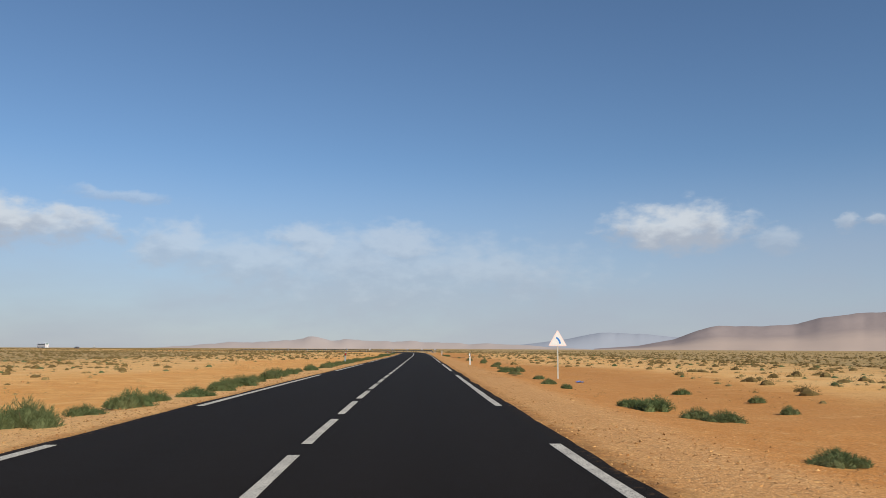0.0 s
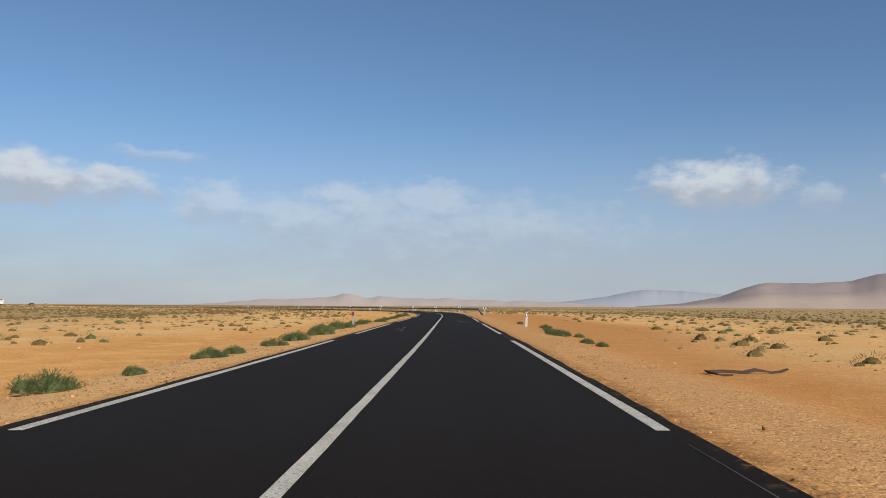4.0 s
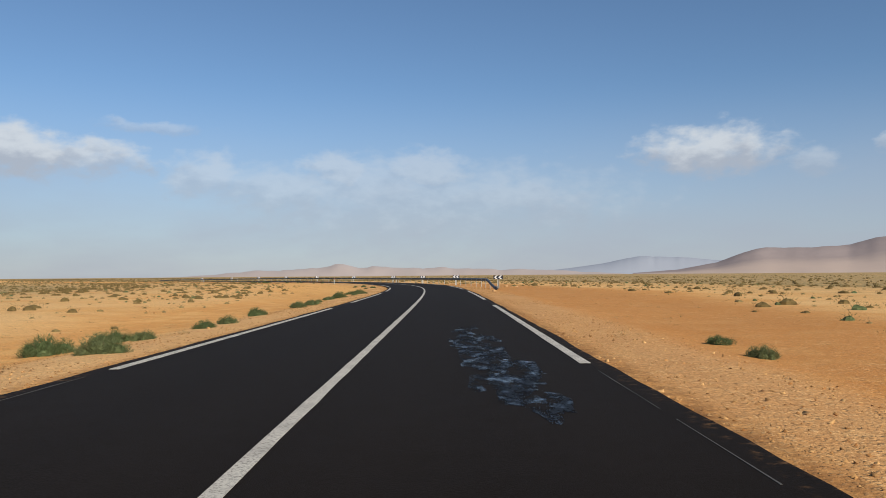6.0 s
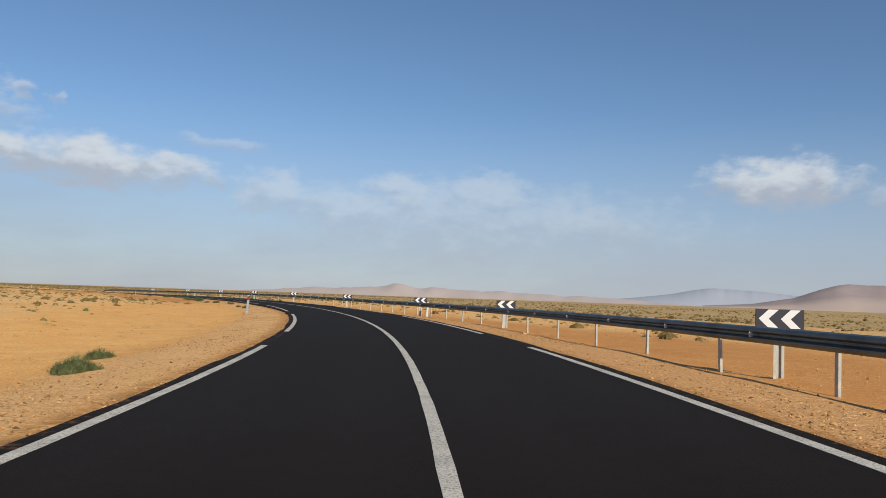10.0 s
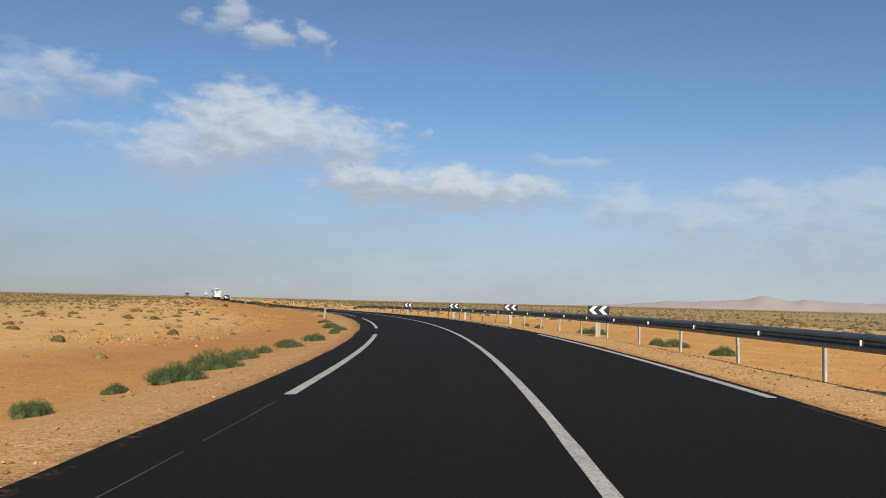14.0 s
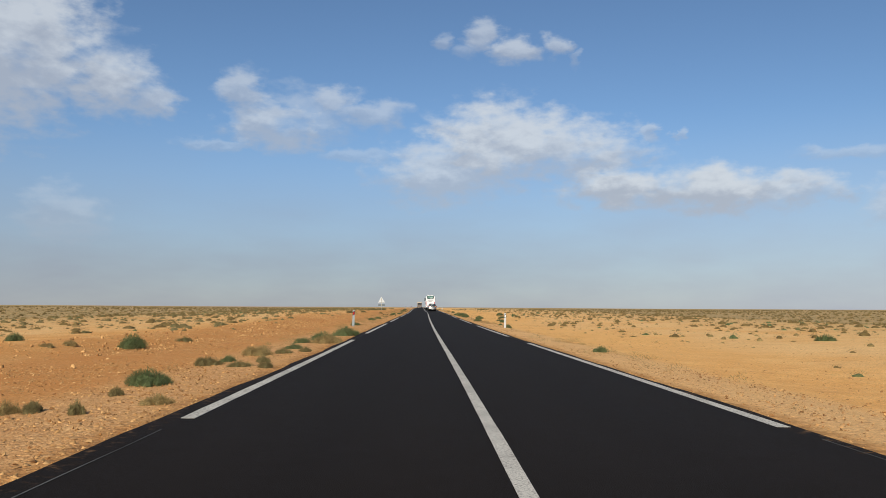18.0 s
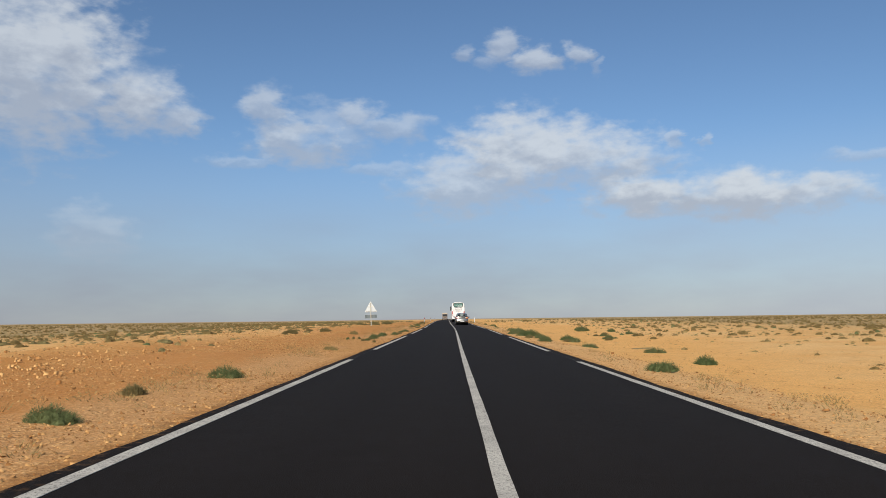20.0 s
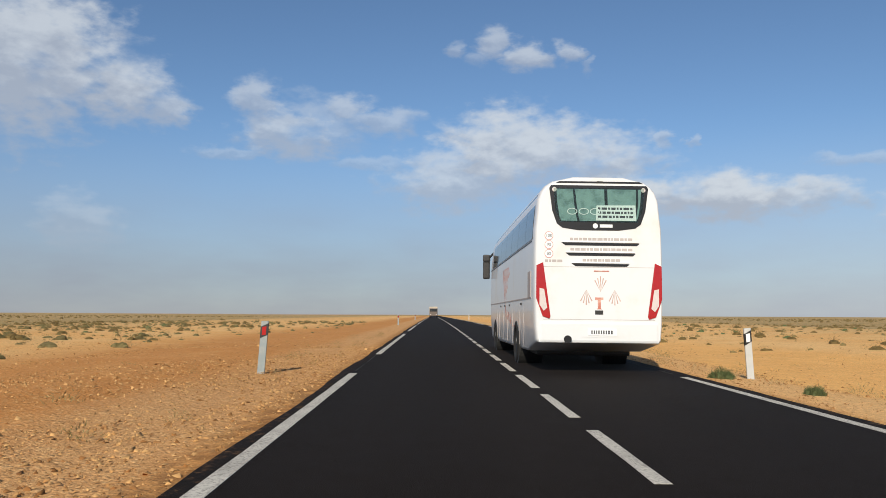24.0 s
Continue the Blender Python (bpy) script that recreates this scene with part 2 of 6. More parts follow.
def asphalt_material():
    m = bpy.data.materials.new("asphalt")
    m.use_nodes = True
    q = Graph(m.node_tree)
    pos = q.n("ShaderNodeNewGeometry").outputs["Position"]
    edge = q.n("ShaderNodeAttribute")
    edge.attribute_name = "dust"
    track = q.n("ShaderNodeAttribute")
    track.attribute_name = "track"
    col = q.mix(q.ramp(q.noise(pos, 60.0, 3.0, 0.7), 0.4, 0.7), (0.0070, 0.0048, 0.0034), (0.0150, 0.0106, 0.0080))
    col = q.mix(q.ramp(q.noise(pos, 0.6, 5.0, 0.6), 0.35, 0.7), col, (0.0090, 0.0064, 0.0048))
    col = q.mix(q.math("MULTIPLY", track.outputs["Fac"], 0.35), col, (0.0130, 0.0094, 0.0072))
    # wind-blown sand along the edges
    sand = q.math("MULTIPLY", edge.outputs["Fac"], q.ramp(q.noise(pos, 7.0, 6.0, 0.7), 0.52, 0.70))
    col = q.mix(q.math("MULTIPLY", sand, 0.55), col, (0.30, 0.16, 0.07))
    b = q.n("ShaderNodeBsdfPrincipled")
    q.put(b.inputs["Base Color"], col)
    q.put(b.inputs["Roughness"], q.math("MULTIPLY_ADD", q.noise(pos, 3.0), 0.12, 0.80))
    b.inputs["Specular IOR Level"].default_value = 0.05
    # a faint warm sheen turns the asphalt paler at a slant
    b.inputs["Sheen Weight"].default_value, b.inputs["Sheen Roughness"].default_value = 0.042, 0.25
    b.inputs["Sheen Tint"].default_value = (1.0, 0.85, 0.75, 1)
    bump = q.n("ShaderNodeBump")
    bump.inputs["Strength"].default_value, bump.inputs["Distance"].default_value = 0.35, 0.01
    q.put(bump.inputs["Height"], q.noise(pos, 90.0, 2.0, 0.6))
    q.put(b.inputs["Normal"], bump.outputs[0])
    o = q.n("ShaderNodeOutputMaterial")
    q.put(o.inputs[0], b.outputs[0])
    return m


def paint_material():
    """Road paint, worn through to the asphalt here and there."""
    m = bpy.data.materials.new("road_paint")
    m.use_nodes = True
    q = Graph(m.node_tree)
    pos = q.n("ShaderNodeNewGeometry").outputs["Position"]
    worn = q.math("MAXIMUM", q.ramp(q.noise(pos, 42.0, 5.0, 0.8), 0.49, 0.60), q.math("MULTIPLY", q.ramp(q.noise(pos, 5.0, 6.0, 0.75), 0.58, 0.70), 0.8))
    col = q.mix(q.ramp(q.noise(pos, 2.0, 5.0), 0.35, 0.7), (0.60, 0.565, 0.49), (0.46, 0.43, 0.375))
    col = q.mix(q.math("MULTIPLY", worn, 0.75), col, (0.10, 0.09, 0.08))
    b = q.n("ShaderNodeBsdfPrincipled")
    q.put(b.inputs["Base Color"], col)
    b.inputs["Roughness"].default_value, b.inputs["Specular IOR Level"].default_value = 0.8, 0.2
    o = q.n("ShaderNodeOutputMaterial")
    q.put(o.inputs[0], b.outputs[0])
    return m


def leaf_material(name, low, high, dry):
    """Leaves that vary from blade to blade and bush to bush."""
    m = bpy.data.materials.new(name)
    m.use_nodes = True
    q = Graph(m.node_tree)
    geo = q.n("ShaderNodeNewGeometry")
    info = q.n("ShaderNodeObjectInfo")
    col = q.mix(geo.outputs["Random Per Island"], low, high)
    col = q.mix(q.math("MULTIPLY", q.ramp(q.noise(geo.outputs["Position"], 0.5, 3.0), 0.45, 0.75), 0.7), col, dry)
    col = q.mix(q.math("MULTIPLY", info.outputs["Random"], 0.35), col, dry)
    b = q.n("ShaderNodeBsdfPrincipled")
    q.put(b.inputs["Base Color"], col)
    b.inputs["Roughness"].default_value, b.inputs["Specular IOR Level"].default_value = 0.8, 0.2
    tr = q.n("ShaderNodeBsdfTranslucent")
    q.put(tr.inputs[0], col)
    ms = q.n("ShaderNodeMixShader")
    ms.inputs[0].default_value = 0.3
    q.put(ms.inputs[1], b.outputs[0])
    q.put(ms.inputs[2], tr.outputs[0])
    o = q.n("ShaderNodeOutputMaterial")
    q.put(o.inputs[0], ms.outputs[0])
    return m


GUIDE = surface("faint_guide_paint", (0.085, 0.08, 0.07), 0.8, grain=(0.5, 12.0))
SOIL, ASPHALT, PAINT = soil_material(), asphalt_material(), paint_material()
GREEN = leaf_material("green_leaves", (0.060, 0.092, 0.033), (0.155, 0.200, 0.082), (0.20, 0.195, 0.090))
DRY = leaf_material("dry_scrub", (0.120, 0.082, 0.029), (0.275, 0.190, 0.075), (0.175, 0.132, 0.048))
STONE = surface("pale_stone", (0.60, 0.40, 0.22), 0.9, grain=(0.4, 3.0), second=(0.42, 0.24, 0.11), second_scale=1.2, spec=0.15)
TWIG = surface("dry_twigs", (0.16, 0.10, 0.055), 0.9, grain=(0.3, 30.0))
GALV = surface("weathered_galvanised_steel", (0.135, 0.16, 0.17), 0.55, 0.7, grain=(0.25, 4.0), second=(0.09, 0.11, 0.12), second_scale=1.5)
POSTSTEEL = surface("galvanised_post", (0.37, 0.37, 0.335), 0.55, 0.15, grain=(0.25, 6.0), second=(0.45, 0.41, 0.33), second_scale=4.0)
REFLECT = surface("white_reflector", (0.85, 0.85, 0.82), 0.25, grain=(0.1, 20.0))
SIGNWHITE = surface("sign_white", (0.62, 0.63, 0.63), 0.35, grain=(0.08, 5.0))
SIGNBLUE = surface("chevron_dark_blue", (0.008, 0.009, 0.022), 0.6, grain=(0.2, 6.0))
ARROWBLUE = surface("arrow_blue", (0.015, 0.16, 0.50), 0.4, grain=(0.1, 6.0))
SIGNRED = surface("faded_red_border", (0.70, 0.55, 0.53), 0.4, grain=(0.1, 6.0))
POSTWHITE = surface("post_white_plastic", (0.46, 0.47, 0.455), 0.5, grain=(0.12, 6.0), second=(0.42, 0.39, 0.33), second_scale=5.0, second_at=(0.5, 0.75))
POSTGREY = surface("post_grey_plastic", (0.22, 0.26, 0.265), 0.55, grain=(0.12, 6.0), second=(0.29, 0.31, 0.29), second_scale=5.0)
POSTBLACK = surface("post_black_band", (0.012, 0.012, 0.013), 0.45, grain=(0.2, 9.0))
POSTRED = surface("red_reflector", (0.36, 0.012, 0.010), 0.25, grain=(0.1, 30.0))
SIGNBACK = surface("bare_sign_back", (0.50, 0.53, 0.54), 0.45, 0.5, grain=(0.12, 4.0))

# ---- helpers of the scene ----


def mesh_from(name, verts, faces, material=None, smooth=False):
    me = bpy.data.meshes.new(name)
    me.from_pydata(verts, [], faces)
    if material:
        me.materials.append(material)
    if smooth:
        me.shade_smooth()
    return me


def part(name, bm, material, parent=None, label="", smooth=False):
    """Links a bmesh as one mesh object, under a thing if one is given."""
    me = bpy.data.meshes.new(name)
    bmesh.ops.recalc_face_normals(bm, faces=bm.faces)
    bm.to_mesh(me)
    bm.free()
    me.materials.append(material)
    if smooth:
        me.shade_smooth()
    ob = new(name, me)
    if parent:
        ob.parent = parent
    if label:
        ob["label"] = label
    return ob


def box(cx, cy, cz, sx, sy, sz, bevel=0.0, bm=None, turn=None, segments=2):
    """A box by its centre and size, with rounded edges, added to bm."""
    own = bmesh.new()
    bmesh.ops.create_cube(own, size=1.0)
    bmesh.ops.scale(own, vec=(sx, sy, sz), verts=own.verts)
    if bevel:
        bmesh.ops.bevel(own, geom=own.edges[:], offset=bevel, segments=segments, affect="EDGES", profile=0.6)
    if turn:
        bmesh.ops.transform(own, matrix=turn, verts=own.verts)
    bmesh.ops.translate(own, vec=(cx, cy, cz), verts=own.verts)
    return merge(bm, own)


def rod(a, b, r, bm=None, sides=10, r2=None):
    """A round bar from a to b."""
    own = bmesh.new()
    a, b = Vector(a), Vector(b)
    bmesh.ops.create_cone(own, cap_ends=True, segments=sides, radius1=r, radius2=r if r2 is None else r2, depth=(b - a).length)
    m = Matrix.Translation((a + b) / 2) @ (b - a).to_track_quat("Z", "Y").to_matrix().to_4x4()
    bmesh.ops.transform(own, matrix=m, verts=own.verts)
    return merge(bm, own)


def prism(outline, depth, place=None, bm=None, bevel=0.0):
    """A plate: an outline of (x, z), from y = 0 to y = depth, moved by place."""
    own = bmesh.new()
    vs = [own.verts.new((x, 0, z)) for x, z in outline]
    f = own.faces.new(vs)
    r = bmesh.ops.extrude_face_region(own, geom=[f])
    bmesh.ops.translate(own, vec=(0, depth, 0), verts=[v for v in r["geom"] if isinstance(v, bmesh.types.BMVert)])
    if bevel:
        bmesh.ops.bevel(own, geom=own.edges[:], offset=bevel, segments=1, affect="EDGES")
    if place:
        bmesh.ops.transform(own, matrix=place, verts=own.verts)
    return merge(bm, own)


def merge(bm, own):
    if bm is None:
        return own
    me = bpy.data.meshes.new("tmp")
    own.to_mesh(me)
    own.free()
    bm.from_mesh(me)
    bpy.data.meshes.remove(me)
    return bm


# The road's line: curvature (1/km) and cross fall (%) every 25 m
CURVATURE = [-1.6, -0.33, 0.13, -0.02, -0.11, 0.24, 0.27, -0.2, 0.44, 1.12, 3.27, 4.32, 4.17, 3.65, 3.09, 3.55, 4.24, 4.06, 2.34, 0.3, -0.18, -0.04, -0.11, 0.08, 0.36, 0.09, -0.25, 0, 0, 0, 0, 0, 0]
CROSSFALL = [0.18, 0.19, 0.12, 0.28, 0.63, 0.79, 0.38, 0.48, 1.37, 1.93, 2.21, 2.04, 1.16, 0.7, 1.38, 2.21, 1.95, 0.32, -0.97, -1.3, -1.69, -1.94, -2.18, -2.31, -2.06, -1.84, -1.6, -0.78, -0.17, 0.0, 0.0, 0.0, 0.0]
# height of the road every 25 m
RISE = [0.0, 0.0, 0.0, 0.0, 0.0, 0.0, 0.0, 0.0, 0.0, 0.0, 0.0, 0.0, 0.0, -0.0, -0.007, -0.029, -0.067, -0.115, -0.171, -0.212, -0.215, -0.184, -0.122, -0.041, 0.045, 0.147, 0.268, 0.399, 0.516, 0.599, 0.65, 0.666, 0.666]
KNOTS = np.arange(33) * 25.0
S_FINE = np.arange(-100.0, 3200.0, 1.0)
_th = np.cumsum(np.interp(S_FINE, KNOTS, CURVATURE) / 1000.0 * (S_FINE > -40))
_th -= np.interp(0, S_FINE, _th)
_x, _y = np.cumsum(-np.sin(_th)), np.cumsum(np.cos(_th))
_x -= np.interp(0, S_FINE, _x)
_y -= np.interp(0, S_FINE, _y)
SMOOTH_S = np.arange(-100.0, 3200.0, 5.0)
SMOOTH_RISE = np.convolve(np.interp(np.arange(-125.0, 3225.0, 5.0), KNOTS, RISE), np.ones(11) / 11, "valid")[:len(SMOOTH_S)]
HALF = 3.10  # centre line to edge line


def heading(s):
    return float(np.interp(s, S_FINE, _th))


def climb(s):
    """Height of the road's middle."""
    return np.interp(s, SMOOTH_S, SMOOTH_RISE)


def fall(s, n):
    """Height of the carriageway's plane, with its cross fall."""
    return climb(s) + np.interp(s, KNOTS, CROSSFALL) / 100.0 * np.clip(n, -8, 9)


def xy(s, n):
    a = np.interp(s, S_FINE, _th)
    return np.interp(s, S_FINE, _x) + n * np.cos(a), np.interp(s, S_FINE, _y) + n * np.sin(a)


def land(s, n):
    """Height of the open ground beside the road."""
    d = np.abs(n) - 3.3
    z = climb(s) + (fall(s, n) - climb(s)) * np.clip(1.6 - np.abs(n) / 16.0, 0, 1)
    z = z - 0.05 - 0.06 * np.clip(d / 3, 0, 1)
    # the gravel shoulder drops off into a shallow graded trough
    foot = np.clip((np.abs(n) - 4.7) / 2.2, 0, 1)
    z = z - 0.10 * foot * foot * (3 - 2 * foot) - 0.12 * np.exp(-((np.abs(n) - 10.0) / 3.5) ** 2)
    # a low bank by the last straight, and the spoil left along the inner side of the bend
    bank = np.clip((s - 500) / 60, 0, 1) * np.clip((730 - s) / 60, 0, 1) * np.clip((-n - 4.6) / 2.5, 0, 1) * np.clip((40 + n) / 20, 0, 1)
    spoil = np.clip((s - 385) / 30, 0, 1) * np.clip((640 - s) / 30, 0, 1) * np.exp(-((n + 12.5 + 1.2 * np.sin(s * 0.07)) / 1.6) ** 2)
    heap = np.exp(-((s - 590) / 9.0) ** 2 - ((n + 7.8) / 2.0) ** 2)
    return z + 0.30 * bank + 0.22 * spoil + 0.30 * heap


def plain_z(x, y):
    """Height of the open plain, which lifts a little along the last straight."""
    s = 461.0 + (x + 89.5) * -0.745 + (y - 433.8) * 0.667
    return -0.55 + np.where(s > 461, climb(np.minimum(s, 800)), climb(461.0) * np.clip((s - 260) / 200, 0, 1))


def at(s, n, z=0.0):
    """A place on the road's line: s metres along it, n metres to its right, z above the road's plane."""
    x, y = xy(s, n)
    return Vector((float(x), float(y), z + float(fall(s, n))))


def stand(s, n, dz=0.0, turn=0.0):
    """The pose of a thing that stands on the open ground and looks along the road."""
    x, y = xy(s, n)
    return pose(float(x), float(y), float(land(s, n)) + dz, 0, 0, math.degrees(heading(s)) + turn)


# ---- ground ----
def build_ground():
    ss = np.concatenate([np.arange(-80, 720, 1.25), np.arange(720, 1400, 5.0)])
    side = np.concatenate([np.arange(2.6, 9.0, 0.32), np.arange(9.0, 20, 0.9), np.arange(20, 62, 3.0)])
    ns = np.concatenate([-side[::-1], side])
    S, N = np.meshgrid(ss, ns, indexing="ij")
    X, Y = xy(S, N)
    Z = land(S, N)
    rng = np.random.default_rng(3)
    rough = np.clip((np.abs(N) - 3.5) / 2.0, 0, 1)
    hump = np.array([[noise.noise(Vector((x * 0.16, y * 0.16, 0))) * 0.07 + noise.noise(Vector((x * 0.9, y * 0.9, 7))) * 0.03 for x, y in zip(a, b)] for a, b in zip(X, Y)])
    Z = Z + rough * (hump + rng.normal(0, 0.008, Z.shape))
    edge = np.clip((np.abs(N) - 40) / 20.0, 0, 1)
    Z = Z - 0.80 * edge
    nr, nc = S.shape
    V = np.stack([X, Y, Z], -1).reshape(-1, 3)
    i = np.arange(nr * nc).reshape(nr, nc)
    F = np.stack([i[:-1, :-1], i[:-1, 1:], i[1:, 1:], i[1:, :-1]], -1).reshape(-1, 4)
    verge = np.clip(np.interp(np.abs(N), [3.4, 3.95, 5.2, 6.2, 60], [0.0, 1.0, 1.0, 0.1, 0]) * np.where((N > 0) & (S < 250), 0.85, 1.0), 0, 1).reshape(-1)
    wander = 3.0 * np.sin(S * 0.031 + np.sign(N)) + 1.5 * np.sin(S * 0.11 + 2 * np.sign(N))
    near_by = (N < 0) * np.clip((S - 540) / 60, 0, 1)
    wild = np.clip((np.abs(N) - 12.0 + 1.6 * near_by - wander * (1 - 0.8 * near_by)) / 4.0, 0, 1).reshape(-1)
    scrub = 1.1 * np.clip((np.abs(N) - 20) / 40.0, 0, 1).reshape(-1)
    edge_at = 3.36 + 0.5 * (N < 0) * np.clip((S - 310) / 20, 0, 1) * np.clip((438 - S) / 20, 0, 1)
    lip = np.clip(1 - (np.abs(N) - edge_at - 0.10) / 0.36, 0, 1).reshape(-1)
    sandy = np.clip((N - 3) / 2, 0, 1) * np.clip((S - 440) / 60, 0, 1) * np.clip((58 - N) / 30, 0, 1)
    sandy = (sandy + 0.8 * np.clip((-N - 5) / 2, 0, 1) * np.clip((S - 215) / 40, 0, 1) * np.clip((380 - S) / 50, 0, 1) * np.clip((30 + N) / 15, 0, 1)).reshape(-1)
    brown = 0.9 * np.clip((-N - 3.0) / 1.0, 0, 1) * np.clip((S - 345) / 30, 0, 1) * np.clip((15 + N) / 5, 0, 1)
    brown = (brown + 0.8 * np.clip((N - 3.0) / 1.0, 0, 1) * np.clip((345 - S) / 40, 0, 1) * np.clip((20 - N) / 8, 0, 1)).reshape(-1)
    # the open plain out to the horizon
    radii = np.concatenate([[0.0], np.geomspace(60, 4350, 42)])
    turns = np.linspace(0, 2 * math.pi, 97)[:-1]
    R, A = np.meshgrid(radii[1:], turns, indexing="ij")
    cx, cy = -110.0, 300.0
    PX, PY = cx + R * np.cos(A), cy + R * np.sin(A)
    swell = np.clip((R - 900) / 1500, 0, 1)
    PZ = plain_z(PX, PY) + swell * 1.2 * np.sin(PX * 0.0031 + 1.0) * np.cos(PY * 0.0027)
    W = np.concatenate([[[cx, cy, -0.60]], np.stack([PX, PY, PZ], -1).reshape(-1, 3)])
    base = len(V)
    m = len(turns)
    G = []
    for k in range(m):
        G.append((base, base + 1 + k, base + 1 + (k + 1) % m))
    for r in range(len(radii) - 2):
        for k in range(m):
            a, b = base + 1 + r * m + k, base + 1 + r * m + (k + 1) % m
            G.append((a, a + m, b + m, b))
    me = bpy.data.meshes.new("ground")
    me.from_pydata(np.concatenate([V, W]).tolist(), [], F.tolist() + G)
    for nm, values in (("verge", np.concatenate([verge, np.zeros(len(W))])), ("scrub", np.concatenate([scrub, np.full(len(W), 1.1)])), ("sandy", np.concatenate([sandy, np.zeros(len(W))])), ("brown", np.concatenate([brown, np.zeros(len(W))])), ("wild", np.concatenate([wild, np.ones(len(W))])), ("lip", np.concatenate([lip, np.zeros(len(W))]))):
        at_ = me.attributes.new(nm, "FLOAT", "POINT")
        at_.data.foreach_set("value", values.astype(np.float32))
    me.materials.append(SOIL)
    me.shade_smooth()
    tagged(new("ground", me), "flat orange desert plain with pale gravel verges", "ground", kind="structure")


def build_road():
    ss = np.concatenate([np.arange(-80, 760, 0.6), np.arange(760, 1500, 4.0), np.arange(1500, 3100, 50.0)])
    rng = np.random.default_rng(11)
    wob = [np.convolve(rng.normal(0, 1, len(ss) + 8), np.ones(5) / 5, "same")[4:-4] * 0.055 for _ in range(2)]
    inner = 0.5 * np.clip((ss - 310) / 20, 0, 1) * np.clip((438 - ss) / 20, 0, 1)
    left = -(HALF + 0.24 + inner) + wob[0]
    right = (HALF + 0.24 + 0.06 * np.sin(ss * 0.05)) + wob[1]
    cols = [left, left, left + 0.22, -2.4 + 0 * ss, -1.6 + 0 * ss, -0.8 + 0 * ss, 0 * ss, 0.8 + 0 * ss, 1.6 + 0 * ss, 2.4 + 0 * ss, right - 0.22, right, right]
    N = np.stack(cols, 1)
    S = np.repeat(ss[:, None], N.shape[1], 1)
    X, Y = xy(S, N)
    Z = fall(S, N)
    Z[:, 0] -= 0.14
    Z[:, -1] -= 0.14
    i = np.arange(N.size).reshape(N.shape)
    F = np.stack([i[:-1, :-1], i[:-1, 1:], i[1:, 1:], i[1:, :-1]], -1).reshape(-1, 4)
    me = bpy.data.meshes.new("road")
    me.from_pydata(np.stack([X, Y, Z], -1).reshape(-1, 3).tolist(), [], F.tolist())
    dust = np.tile([1, 1, 0.0, 0, 0, 0, 0, 0, 0, 0, 0.0, 1, 1], len(ss)).astype(np.float32)
    track = np.tile([0, 0, 0, 1, 0, 1, 0, 1, 0, 1, 0, 0, 0], len(ss)).astype(np.float32)
    for nm, v in (("dust", dust), ("track", track)):
        me.attributes.new(nm, "FLOAT", "POINT").data.foreach_set("value", v)
    me.materials.append(ASPHALT)
    return tagged(new("road", me), "smooth dark asphalt road, two lanes, ragged edges", "road", kind="structure")


def strip(name, s0, s1, n, width, parent, lift=0.004, seed=0, material=PAINT):
    """A painted mark that follows the road."""
    k = max(2, int((s1 - s0) / 0.8) + 1)
    ss = np.linspace(s0, s1, k)
    rng = np.random.default_rng(1000 + seed + int(abs(s0) * 10))
    jag = rng.normal(0, 0.003, (2, k))
    l, r = n - width / 2 + jag[0], n + width / 2 + jag[1]
    vs, fs = [], []
    for lift_ in (lift, -0.01):
        for e in (l, r):
            X, Y = xy(ss, e)
            Z = fall(ss, e) + lift_
            vs += np.stack([X, Y, Z], 1).tolist()
    for j in range(k - 1):
        fs += [(j, k + j, k + j + 1, j + 1), (j, j + 1, 2 * k + j + 1, 2 * k + j), (k + j, 3 * k + j, 3 * k + j + 1, k + j + 1)]
    fs += [(0, 2 * k, 3 * k, k), (k - 1, 2 * k - 1, 4 * k - 1, 3 * k - 1)]
    ob = new(name, mesh_from(name, vs, fs, material))
    ob.parent = parent
    return ob


build_ground()
road = build_road()

# ---- road markings ----
for side, nm in ((-1, "edge_line"), (1, "edge_line")):
    line = tagged(new(nm), "worn white broken edge line painted on the asphalt", "road marking", group="edge lines", kind="structure")
    for k in range(-4, 34):
        s0 = 16.92 + 26.661 * k
        strip("dash", s0, s0 + 19.9, side * HALF, 0.145, line, seed=side + 5)
        if -1 < k < 26:
            strip("guide_stroke", s0 + 20.6, s0 + 22.6, side * (HALF + 0.02), 0.008, line, lift=0.003, seed=7, material=GUIDE)
            strip("guide_stroke", s0 + 23.1, s0 + 25.9, side * (HALF + 0.02), 0.008, line, lift=0.003, seed=8, material=GUIDE)
centre = tagged(new("centre_line"), "white centre line, broken on the straights and solid in the bend", "road marking", kind="structure")
s0 = 10.23 - 4.58 * 12
while s0 < 112:
    strip("dash", s0, s0 + 3.5, 0, 0.13, centre, seed=2)
    s0 += 4.58
strip("solid_line", 117.0, 590.5, 0, 0.13, centre, seed=3)
s0 = 594.2
while s0 < 1000:
    strip("dash", s0, s0 + 2.5, 0, 0.13, centre, seed=4)
    s0 += 3.48
for s0, n0, ln in ((155.5, -1.75, 2.6), (158.7, -1.62, 3.4), (153.9, -1.45, 2.8)):
    strip("old_stroke", s0, s0 + ln, n0, 0.07, centre, lift=0.003, seed=9, material=surface("faded_paint", (0.085, 0.08, 0.075), 0.8, grain=(0.5, 30.0)))

